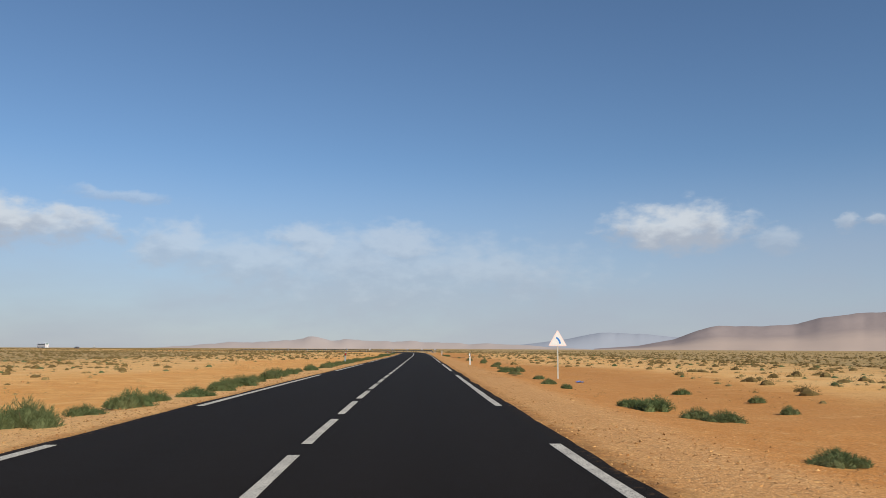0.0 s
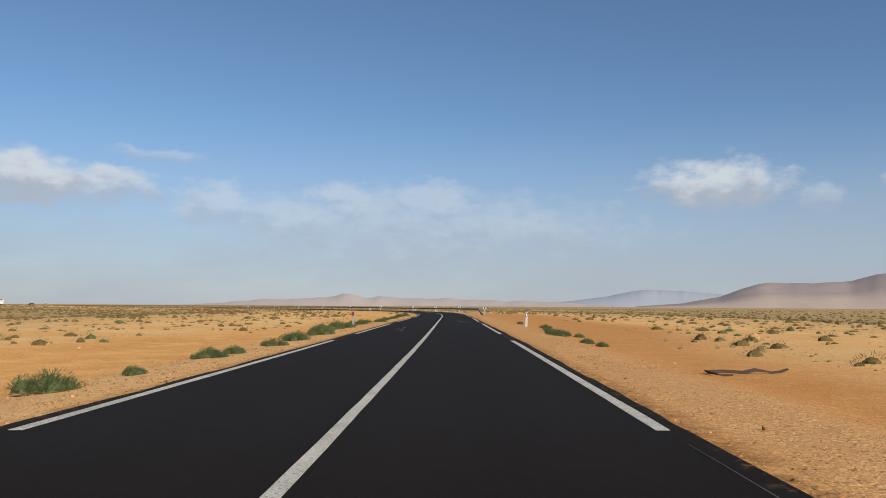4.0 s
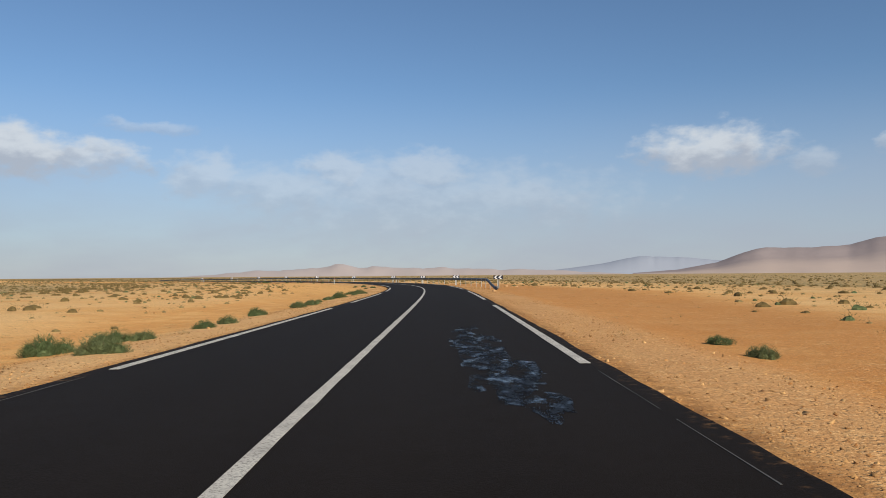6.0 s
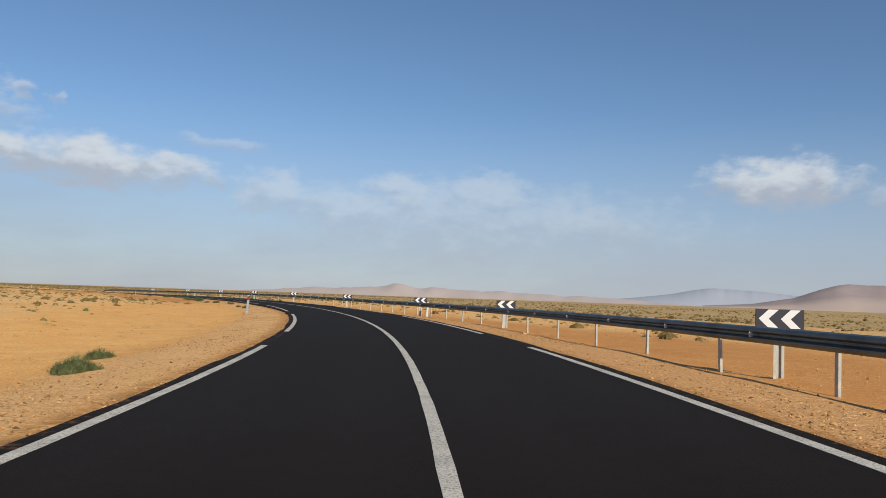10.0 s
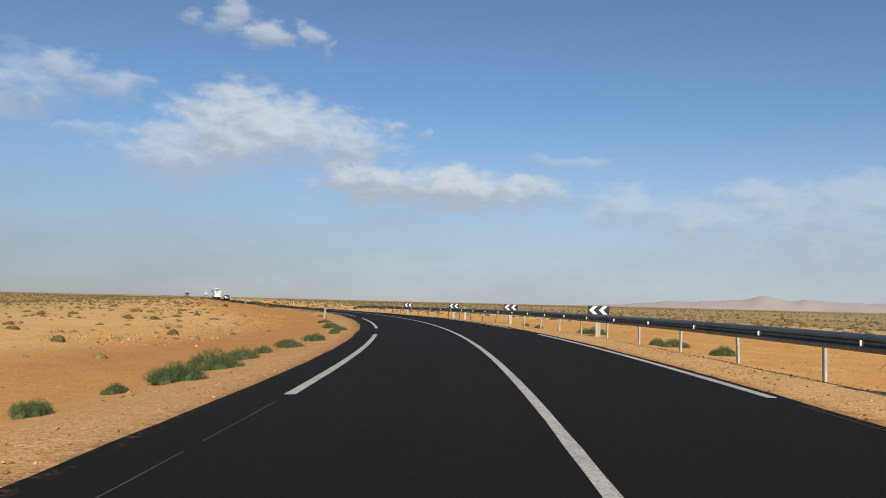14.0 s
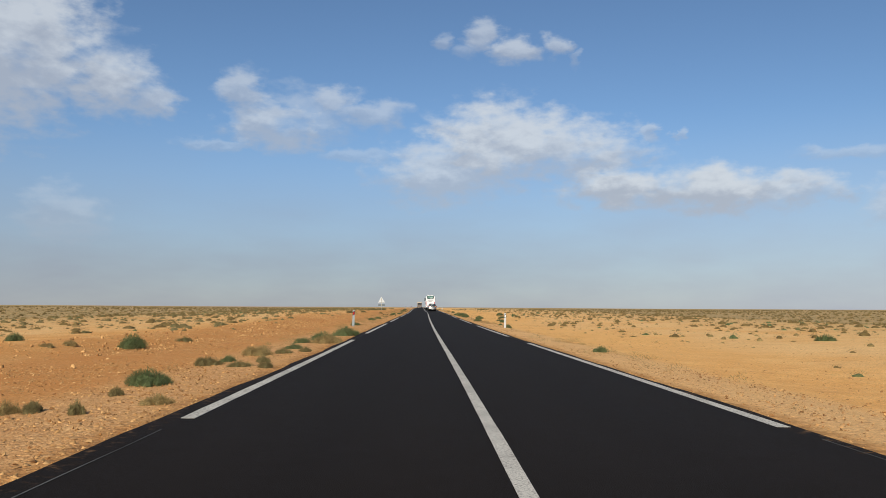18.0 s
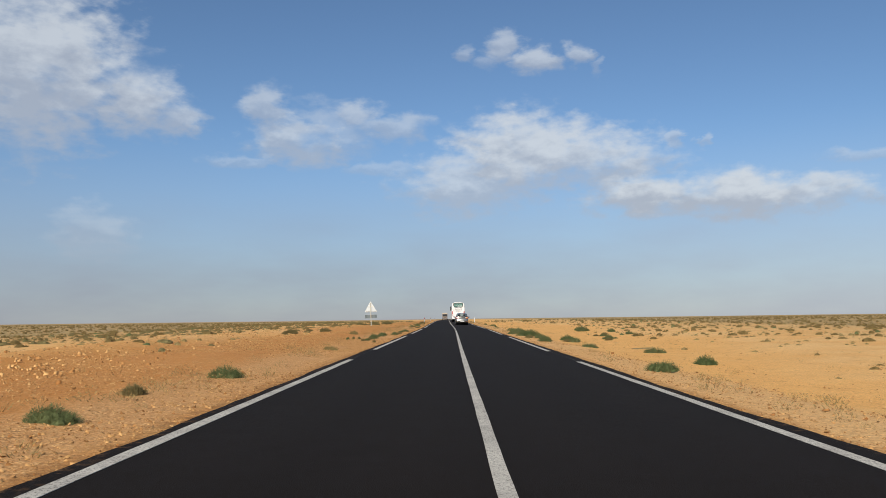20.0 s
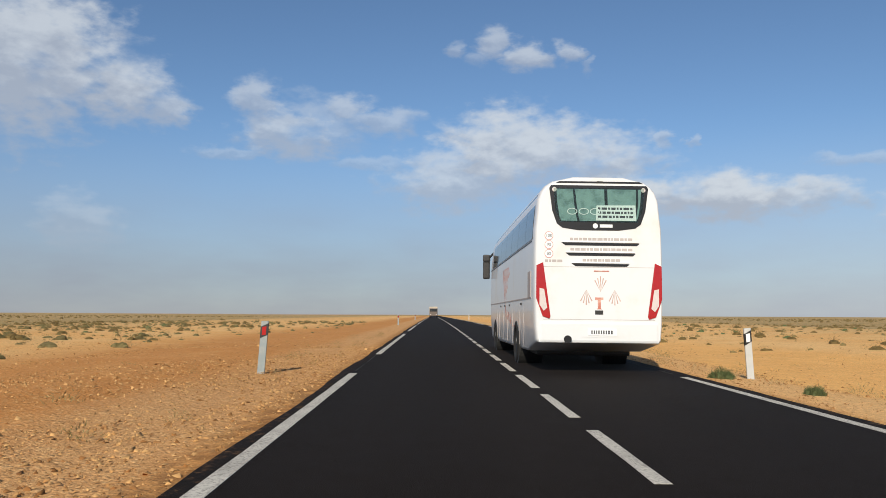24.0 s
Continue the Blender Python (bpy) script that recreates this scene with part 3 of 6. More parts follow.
strip("old_edge_paint", 443.6, 449.4, -3.34, 0.12, centre, lift=0.003, seed=11, material=surface("bare_grey_paint", (0.13, 0.135, 0.135), 0.8, grain=(0.5, 14.0)))
for s0, n0 in ((455.0, -1.59), (440.1, -1.09), (439.8, -0.92), (236.4, 2.6)):
    strip("paint_speck", s0, s0 + 0.07, n0, 0.05, centre, lift=0.003, seed=12, material=surface("stray_paint", (0.30, 0.29, 0.27), 0.8, grain=(0.5, 20.0)))

# ---- far hills ----
def ridge(name, label, radius, depth, azimuths, height, colours, seed, cliff, gullies=1.0):
    """A long hill on the skyline: crest height by azimuth, gullies down its face."""
    rng = np.random.default_rng(seed)
    rows = 22
    vs, fs = [], []
    na = len(azimuths)
    for j in range(rows):
        u = j / (rows - 1)
        if cliff:
            f = np.interp(u, [0, 0.45, 0.72, 0.80, 0.86, 1.0], [0, 0.28, 0.62, 0.97, 1.0, 0.98])
        else:
            f = math.sin(u * math.pi / 2)
        for i, a in enumerate(azimuths):
            h = height(a)
            gully = noise.noise(Vector((a * 0.45, u * 1.3, seed))) * 0.45 + noise.noise(Vector((a * 1.5, u * 2.0, seed + 4))) * 0.15
            gully *= gullies
            r = radius - depth * (1 - u) + gully * depth * 0.22 * (1 - 0.6 * u)
            z = h * f * (1 + (0.10 if u < 0.9 else 0.03) * gully) - 1.5
            vs.append((-math.sin(radians(a)) * r, 100 + math.cos(radians(a)) * r, z))
    for j in range(rows - 1):
        for i in range(na - 1):
            a = j * na + i
            fs.append((a, a + 1, a + na + 1, a + na))
    m = bpy.data.materials.new(name)
    m.use_nodes = True
    q = Graph(m.node_tree)
    pos = q.n("ShaderNodeNewGeometry").outputs["Position"]
    level = q.n("ShaderNodeAttribute")
    level.attribute_name = "level"
    col = q.mix(q.ramp(q.math("MULTIPLY_ADD", q.noise(pos, 0.012, 5.0, 0.65), 0.12, q.math("ADD", level.outputs["Fac"], -0.06)), colours[3], colours[4]), colours[0], colours[1])
    col = q.mix(q.math("MULTIPLY", q.noise(pos, 0.02, 6.0, 0.7), 0.5), col, colours[2])
    b = q.n("ShaderNodeBsdfPrincipled")
    q.put(b.inputs["Base Color"], col)
    b.inputs["Roughness"].default_value, b.inputs["Specular IOR Level"].default_value = 1.0, 0.0
    o = q.n("ShaderNodeOutputMaterial")
    q.put(o.inputs[0], b.outputs[0])
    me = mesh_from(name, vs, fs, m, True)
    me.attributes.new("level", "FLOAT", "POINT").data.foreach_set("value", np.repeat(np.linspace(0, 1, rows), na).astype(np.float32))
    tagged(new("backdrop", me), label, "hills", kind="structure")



def crest(points, rough, seed):
    az_, el_ = zip(*points)

    def height(a):
        e = np.interp(-a, [-x for x in az_], el_)
        return math.tan(radians(e * (1 + rough * noise.noise(Vector((a * 0.7, seed, 0))) + 0.4 * rough * noise.noise(Vector((a * 2.3, seed, 5)))))) * 4000
    return height


# the pale foot colour paints in haze; the dark cap is rock
ridge("mesa", "long flat-topped mesa, pink slopes under a dark rock cap", 4000, 900, np.linspace(-14, -80, 240),
      crest([(-14, 0.10), (-17, 0.3), (-19.5, 0.75), (-21.6, 1.5), (-22.4, 1.66), (-25, 1.62), (-27.5, 1.7), (-29, 2.15), (-32, 2.45), (-50, 2.3), (-80, 0.6)], 0.04, 2),
      ((0.52, 0.405, 0.335), (0.25, 0.21, 0.21), (0.42, 0.35, 0.33), 0.38, 0.80), 5, True, 0.45)
# pink rock greyed towards the skyline, the haze being part of the colours
ridge("low_hills", "low pink hills along the horizon, haze painted into their colour", 4200, 500, np.linspace(70, -14, 260),
      crest([(70, 0.05), (45, 0.05), (30, 0.02), (21, 0.0), (17, 0.06), (13, 0.40), (9, 0.58), (6.5, 0.85), (3, 0.66), (-3, 0.52), (-8, 0.40), (-11, 0.22), (-14, 0.03)], 0.25, 8),
      ((0.48, 0.405, 0.37), (0.46, 0.405, 0.39), (0.44, 0.375, 0.35), 0.3, 0.9), 9, False)
# distance haze is put into the base colour, close to the low sky's tone
ridge("far_range", "faint blue mountain range, haze painted into its colour", 4480, 260, np.linspace(-6, -25, 160),
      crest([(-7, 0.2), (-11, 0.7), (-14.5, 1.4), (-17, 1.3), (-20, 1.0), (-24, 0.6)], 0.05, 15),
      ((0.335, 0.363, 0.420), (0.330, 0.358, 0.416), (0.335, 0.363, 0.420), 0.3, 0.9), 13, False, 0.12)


# ---- guard rail ----
RAIL_S = [237.0, 250.0, 288.0, 328.0, 379.0, 430.0, 466.0]
RAIL_N = [6.35, 6.45, 6.05, 5.68, 5.55, 5.5, 5.35]


def rail_n(s):
    return np.interp(s, RAIL_S, RAIL_N)


def rail_lift(s):
    return float(np.interp(s, [237.0, 240.0, 244.0, 457.0, 463.0, 466.0], [-0.66, -0.42, 0.0, 0.0, -0.10, -0.30]))


# front face of the W beam: distance towards the road and height
BEAM = [(-0.015, 0.455), (0.045, 0.475), (0.085, 0.515), (0.085, 0.545), (0.0, 0.585), (0.0, 0.625), (0.085, 0.665), (0.085, 0.695), (0.045, 0.735), (-0.015, 0.755)]


def beam_mesh(s0, s1):
    vs, fs = [], []
    steps = np.linspace(s0, s1, 6)
    k = len(BEAM)
    for s in steps:
        for back in (0.0, 0.006):
            for d, z in BEAM:
                n = float(rail_n(s)) - d + back
                x, y = xy(s, n)
                vs.append((float(x), float(y), z + rail_lift(s) + float(fall(s, 5.6)) - 0.02))
    w = 2 * k
    for j in range(len(steps) - 1):
        for i in range(k - 1):
            a = j * w + i
            fs.append((a, a + 1, a + w + 1, a + w))
            b = a + k
            fs.append((b, b + w, b + w + 1, b + 1))
        for i in (0, k - 1):
            a = j * w + i
            fs.append((a, a + w, a + w + k, a + k))
    for j in (0, len(steps) - 1):
        fs.append([j * w + i for i in range(k)] + [j * w + k + i for i in reversed(range(k))])
    return mesh_from("beam", vs, fs, GALV)


rail = tagged(new("guard_rail"), "weathered grey steel guard rail on posts along the outer bend", "guard rail")
pb = bmesh.new()
for x, y, sx, sy in ((0.0, 0.0, 0.006, 0.09), (0.024, 0.042, 0.05, 0.006), (0.024, -0.042, 0.05, 0.006)):
    box(x, y, 0.24, sx, sy, 0.98, bm=pb)
post_mesh = bpy.data.meshes.new("post")
pb.to_mesh(post_mesh)
pb.free()
post_mesh.materials.append(POSTSTEEL)
rb = bmesh.new()
box(0, 0, 0, 0.012, 0.10, 0.09, 0.004, rb)
box(-0.012, 0, 0, 0.02, 0.012, 0.10, 0.0, rb)
refl_mesh = bpy.data.meshes.new("reflector")
rb.to_mesh(refl_mesh)
rb.free()
refl_mesh.materials.append(REFLECT)
rng_rail = random.Random(5)
BAY = 3.91
s = 453.4 - 56 * BAY
while s < 465.5:
    e = min(s + BAY, 466.0)
    ob = new("beam", beam_mesh(s, e))
    ob.parent = rail
    if rail_lift(s) > -0.3:
        x, y = xy(s, rail_n(s) + 0.06)
        ob = new("post", post_mesh)
        ob.parent = rail
        ob.matrix_basis = pose(float(x), float(y), float(fall(s, 5.6)) - 0.05 + rail_lift(s), rng_rail.uniform(-1.5, 1.5), rng_rail.uniform(-1.5, 1.5), math.degrees(heading(s)))
    r = s - 1.55
    if r > 241 and rail_lift(r) > -0.3:
        x, y = xy(r, rail_n(r) - 0.092)
        ob = new("reflector", refl_mesh)
        ob.parent = rail
        ob.matrix_basis = pose(float(x), float(y), 0.605 + float(fall(r, 5.6)) - 0.02 + rail_lift(r), 0, 0, math.degrees(heading(r)) - 62)
    s += BAY


# ---- signs and posts ----
def chevron_sign():
    root = new("chevron_sign")
    part("panel", box(0, 0, 1.06, 0.92, 0.03, 0.37, 0.006), SIGNBLUE, root, "dark blue panel")
    for cx in (-0.22, 0.20):
        o_ = [(cx - 0.19, 1.06), (cx + 0.0, 1.235), (cx + 0.19, 1.235), (cx + 0.0, 1.06), (cx + 0.19, 0.885), (cx + 0.0, 0.885)]
        part("chevron", prism(o_, -0.004, Matrix.Translation((0, -0.016, 0))), SIGNWHITE, root, "white arrow head")
    channel = box(0, 0.085, 0.38, 0.10, 0.008, 1.62)
    for cx in (-0.052, 0.052):
        box(cx, 0.058, 0.38, 0.006, 0.06, 1.62, bm=channel)
        box(cx * 1.5, 0.03, 0.38, 0.05, 0.006, 1.62, bm=channel)
    part("post", channel, POSTSTEEL, root, "galvanised channel post")
    return tagged(root, "dark blue bend marker with two white left-pointing arrows", "road sign", "bend markers")


def delineator(red):
    root = new("delineator_post")
    b_ = bmesh.new()
    prism([(-0.072, -0.25), (0.072, -0.25), (0.072, 1.015), (-0.072, 1.005)], 0.045, Matrix.Translation((0, -0.022, 0)), b_, 0.006)
    part("shaft", b_, POSTGREY if red else POSTWHITE, root)
    part("band", prism([(-0.074, 0.66), (0.074, 0.74), (0.074, 0.97), (-0.074, 0.89)], 0.051, Matrix.Translation((0, -0.026, 0))), POSTBLACK, root, "slanted black band")
    part("reflector", prism([(-0.04, 0.725), (0.04, 0.74), (0.04, 0.905), (-0.04, 0.89)], -0.006, Matrix.Translation((0, -0.026, 0))), POSTRED if red else REFLECT, root, "red reflector" if red else "white reflector")
    part("foot", box(0, 0, -0.225, 0.24, 0.20, 0.22, 0.03), STONE, root, "small concrete foot")
    return tagged(root, "%s plastic delineator post with black band and %s reflector" % (("grey", "red") if red else ("white", "white")), "delineator", "delineator posts")


first = chevron_sign()
first.matrix_basis = stand(243.8, 7.45, 0.02, -8)
for s, n, t in ((272.5, 6.95, -4), (294.5, 6.6, 0), (314.0, 6.45, 2), (340.0, 6.25, 0), (364.0, 5.85, -2), (386.0, 6.1, 2), (404.0, 6.05, -3), (421.0, 5.8, 1), (440.0, 5.95, -2)):
    copy_thing(first, stand(s, n, 0.05, t))
POSTS_LEFT = [(68.2, -5.0, 3), (168.0, -5.4, -2), (309.0, -5.6, 3), (415.7, -5.55, 5), (511.0, -4.9, 2), (677.5, -5.0, 3.5), (739.0, -5.0, 0), (810.0, -5.0, 1)]
POSTS_RIGHT = [(68.2, 5.6, -2), (168.7, 5.95, 2), (313.0, 6.7, 3), (417.8, 6.0, 0), (516.0, 4.95, 1), (677.9, 4.85, -3), (739.0, 5.0, 2), (810.0, 5.0, 0)]
for red, places in ((True, POSTS_LEFT), (False, POSTS_RIGHT)):
    model = delineator(red)
    for k, (s, n, lean) in enumerate(places):
        m = stand(s, n, 0.12 if 300 < s < 430 and n < 0 else 0.0) @ pose(0, 0, 0, 0, lean, 0)
        if k == 0:
            model.matrix_basis = m
        else:
            copy_thing(model, m)


def triangle(side, zc, shrink=0.0, round_=0.05):
    """Outline of a warning triangle with cut corners, point up."""
    h = side * 0.866
    pts = [(-side / 2, zc - h / 3), (side / 2, zc - h / 3), (0, zc + 2 * h / 3)]
    c = Vector((0, zc))
    out_ = []
    for i in range(3):
        p, a, b_ = Vector(pts[i]), Vector(pts[i - 1]), Vector(pts[(i + 1) % 3])
        for o in (a, b_):
            q_ = p + (o - p).normalized() * round_
            q_ = c + (q_ - c) * (1 - shrink)
            out_.append((q_.x, q_.y))
    return out_


bend = tagged(new("warning_sign"), "white triangular bend warning sign with faded red border and blue arrow", "road sign")
part("plate", prism(triangle(0.98, 1.55), 0.02), SIGNRED, bend, "faded red border")
part("face", prism(triangle(0.98, 1.55, 0.14, 0.04), -0.004, Matrix.Translation((0, -0.001, 0))), SIGNWHITE, bend, "white face")
arc_o, arc_i = [], []
for k in range(9):
    a = radians(5 + 62 * k / 8)
    arc_o.append((-0.19 + 0.36 * math.cos(a), 1.36 + 0.42 * math.sin(a)))
    arc_i.append((-0.19 + 0.27 * math.cos(a), 1.36 + 0.33 * math.sin(a)))
part("arrow", prism(arc_o + arc_i[::-1], -0.004, Matrix.Translation((0.0, -0.006, 0))), ARROWBLUE, bend, "blue curved arrow")
part("pole", box(0, 0.05, 0.58, 0.07, 0.05, 2.7, 0.008), POSTSTEEL, bend, "galvanised pole")
bend.matrix_basis = stand(41.2, 8.5, 0.38, 2)

back = tagged(new("warning_sign"), "triangular road sign and plate seen from behind, bare metal", "road sign")
part("plate", prism(triangle(1.12, 1.95), 0.03, Matrix.Translation((0, -0.03, 0))), SIGNBACK, back, "bare triangular back")
part("rim", prism(triangle(1.16, 1.95), 0.008, Matrix.Translation((0, -0.005, 0))), POSTSTEEL, back)
for zc, wd in ((1.70, 0.90), (2.08, 0.42)):
    part("stiffener", box(0, -0.045, zc, wd, 0.02, 0.035, 0.004), POSTSTEEL, back)
part("panel", box(0, -0.01, 1.22, 1.08, 0.025, 0.30, 0.01), GALV, back, "grey rectangular plate")
part("pole", box(0, -0.075, 1.10, 0.075, 0.06, 2.75, 0.008), POSTSTEEL, back, "galvanised pole")
part("footing", box(0, -0.05, 0.0, 0.42, 0.34, 0.18, 0.05), STONE, back, "rough concrete footing")
back.matrix_basis = stand(594.0, -7.6, -0.34, 0) @ pose(0, 0, 0, 0, -2, 0)


# ---- plants and stones ----
def blades(rng, count, radius, height, width, length=(0.16, 0.36)):
    """A mound of short narrow leaves that point up and outwards, fuller towards its skin."""
    a = rng.uniform(0, 2 * math.pi, count)
    r = rng.uniform(0, 1, count) ** 0.6
    p = rng.uniform(0, 6.28, 3)
    lobes = 1 + 0.16 * np.sin(2 * a + p[0]) + 0.14 * np.sin(3 * a + p[1]) + 0.10 * np.sin(5 * a + p[2])
    crown = np.sqrt(np.clip(1.0 - r ** 2.2, 0.02, 1)) * (1 + 0.18 * np.sin(4 * a + 5 * r + p[1]))
    r = r * radius * lobes
    level = rng.uniform(0, 1, count) ** 0.6
    base = np.stack([r * np.cos(a), r * np.sin(a), height * 0.85 * crown * level], 1)
    out = 0.25 + 0.75 * r / radius
    b = a + rng.normal(0, 0.7, count)
    ln = height * rng.uniform(*length, count)
    up = rng.uniform(0.45, 1.0, count)
    tip = base + np.stack([np.cos(b) * out * ln, np.sin(b) * out * ln, ln * up], 1)
    c = rng.uniform(0, 2 * math.pi, count)
    w = width * rng.uniform(0.6, 1.3, count)
    sidev = np.stack([np.cos(c) * w, np.sin(c) * w, rng.normal(0, 0.4, count) * w], 1)
    return np.stack([base + sidev, base - sidev, tip], 1)


def mound(rng, radius, height, sides, rings):
    """The dense heart of a bush: a lumpy dome of small facets."""
    p = rng.uniform(0, 6.28, 2)
    grid = []
    for j in range(rings + 1):
        u = j / rings
        ring = []
        for i in range(sides):
            a = 2 * math.pi * i / sides
            k = (1 + 0.16 * math.sin(2 * a + p[0]) + 0.12 * math.sin(3 * a + p[1])) * rng.uniform(0.86, 1.12)
            ring.append((radius * k * math.cos(u * 1.5) * math.cos(a), radius * k * math.cos(u * 1.5) * math.sin(a), height * math.sin(u * 1.5) * rng.uniform(0.88, 1.1)))
        grid.append(ring)
    tris = []
    for lower, upper in zip(grid, grid[1:]):
        for i in range(sides):
            k = (i + 1) % sides
            tris += [(lower[i], lower[k], upper[k]), (lower[i], upper[k], upper[i])]
    return np.array(tris)


def blade_mesh(name, V, material):
    n = len(V)
    me = bpy.data.meshes.new(name)
    me.vertices.add(3 * n)
    me.vertices.foreach_set("co", V.reshape(-1).astype(np.float32))
    me.loops.add(3 * n)
    me.loops.foreach_set("vertex_index", np.arange(3 * n, dtype=np.int32))
    me.polygons.add(n)
    me.polygons.foreach_set("loop_start", np.arange(0, 3 * n, 3, dtype=np.int32))
    me.update(calc_edges=True)
    me.materials.append(material)
    return me


OLIVE = leaf_material("olive_twigs", (0.115, 0.105, 0.042), (0.27, 0.225, 0.100), (0.20, 0.150, 0.065))
STRAW = leaf_material("dry_grass", (0.20, 0.15, 0.06), (0.42, 0.30, 0.13), (0.24, 0.20, 0.08))
rng = np.random.default_rng(21)
shrub_models = []
for k in range(9):
    root = new("shrub")
    clumps = []
    for j in range(6 + k % 4):
        a, d = rng.uniform(0, 6.28), 0.0 if j == 0 else rng.uniform(0.22, 0.42)
        r, h = (0.36, 0.36 + 0.025 * (k % 4)) if j == 0 else (rng.uniform(0.18, 0.28), rng.uniform(0.20, 0.34))
        at_ = np.array([d * math.cos(a), d * math.sin(a), 0.0])
        clumps += [blades(rng, int(10000 * r * r) + 280, r, h, 0.0056, (0.12, 0.26)) + at_, mound(rng, r * 0.72, h * 0.66, 12, 4) + at_]
    me = blade_mesh("foliage", np.concatenate(clumps), GREEN if k < 4 else OLIVE if k < 7 else STRAW)
    ob = new("foliage", me)
    ob.parent = root
    tb = bmesh.new()
    for j in range(9):
        a, l = rng.uniform(0, 6.28), rng.uniform(0.2, 0.42)
        rod((0.04 * math.cos(a), 0.04 * math.sin(a), -0.05), (l * math.cos(a), l * math.sin(a), rng.uniform(0.15, 0.3)), 0.008, tb, 5, 0.003)
    part("stems", tb, TWIG, root, "dry brown stems")
    if k < 4:
        tagged(root, "low feathery green desert shrub on the gravel verge", "shrub", "roadside shrubs")
    else:
        tagged(root, "dry olive-straw bush on the gravel verge" if k < 7 else "pale dried-out grassy bush on the verge", "shrub", "dry roadside bushes")
    shrub_models.append(root)
# along the road, to its right, width
SHRUBS_FIRST = [
    (8, 5.9, 0.6), (12.5, -4.5, 0.9), (15, -4.6, 0.6), (19, -4.5, 0.7), (25.5, -4.4, 0.7), (30.3, -4.5, 0.8), (36.5, -4.7, 0.9), (13.9, 6.4, 1), (15.5, 8.4, 0.4), (17, -4.4, 0.8), (17.4, 6.1, 1.3), (19.4, 9.1, 0.4), (20.7,
    -4.1, 0.7), (23.5, -4.1, 0.7), (23.7, 8.5, 0.5), (27.2, -4.3, 0.9), (27.4, 6, 0.5), (31.5, 6, 0.6), (33.6, -4.5, 0.9), (37.2, 6.3,
    0.6), (39.9, -4.7, 1), (43.0, 5.9, 0.7), (46.5, 5.7, 0.5), (49.4, 6.1, 0.9), (50.2, 6.7, 0.9), (54.4, 6.75, 0.6), (56.7, 6.3, 0.4), (62.8, 6.45, 0.7), (74, 7.4, 0.7), (79, 6.6, 0.6), (86, 7.0, 0.8), (97, 6.4, 0.6), (108, 6.8, 0.7), (118, 6.2, 0.5), (127.3, -4.7, 0.7), (130.2, -4.6, 0.4), (135, -4.6, 0.7), (136.9, -4.5, 0.5), (140.6,
    -4.3, 0.7), (142.4, 5.7, 0.4), (144.2, 5.5, 0.6), (144.8, -4.3, 0.9)]
SHRUBS_SECOND = [
    (150.8, -4.4, 0.9), (151, 6.1, 0.4), (153, 5.5, 1.2), (153.2, -4.9, 0.5), (156.1, -4.9, 0.8), (157, 5.7, 1), (157.9, -5, 0.5),
    (160.3, 5.9, 0.4), (160.9, -5, 0.5), (162.7, 6, 0.5), (163.3, -4.8, 1.2), (166.7, 6.3, 0.7), (168.4, -5.1, 0.8), (171.7, -4.9,
    0.8), (177.5, 5.8, 0.5), (179.3, -4.3, 0.8), (180.1, 5.9, 0.5), (182.8, -4.8, 0.5), (186.3, -4.6, 0.6), (188.2, -4.5, 0.6),
    (194.4, -5.1, 1), (201.6, -4.9, 1), (204.5, -4.8, 1), (208.7, -5, 0.4), (214.9, -5.2, 0.7), (219, -5.1, 1.4), (224, -4.7, 0.4),
    (226.9, -4.6, 1.3), (228.5, -5.2, 1)]
SHRUBS_BEND = [
    (253.6, 9.2, 0.5),     (255.5, -5.1, 0.4), (257.7, -4.3, 0.4), (259.3, -4.5, 0.4), (270.4, -4.9, 0.7), (273.8, -5.5, 0.5), (319.6, -4.9, 0.6), (326.8,
    -5, 0.4), (339.7, -4.7, 0.4), (342.2, -4.75, 0.35), (348.8, -5.1, 0.8), (354, -5.4, 0.5), (361.4, -5.3, 0.6), (364.0, -5.4, 0.4),
    (365.6, -5.0, 0.85), (368, -5.05, 0.9), (371.4, -5.2, 0.65), (374, -5.2, 0.4), (373.1, 6.1, 0.6), (376.6, -5, 1), (377.8, 6, 1.1), (379.9, -4.6, 0.7),
    (385.5, -4.4, 0.4), (387.6, -4.5, 0.4), (387.6, 6, 1.1), (389.6, -4.4, 0.6), (393.1, -4.8, 0.8), (394.8, 5.4, 0.4), (395.7, -4.8,
    0.5), (399.1, 5.7, 0.4)]
SHRUBS_LAST = [
    (403.5, -5.1, 0.7), (417.4, -4.9, 0.4), (420.3, -5, 0.4), (486, 4.55, 0.4), (497, 16, 0.8),
    (618.5, 4.75, 0.5), (634, 5.2, 0.9), (648, 5, 0.6), (673.6, 4.2, 0.4),
    (676.7, 3.8, 0.4)]
HEDGE_FILL = [(155.4, -5.6, 0.85), (159.4, -5.95, 0.7), (162.3, -6.1, 0.6), (170.2, -6.7, 0.95), (175.8, -6.35, 0.8), (181.6, -6.35, 0.75), (184.4, -6.15, 0.7)]
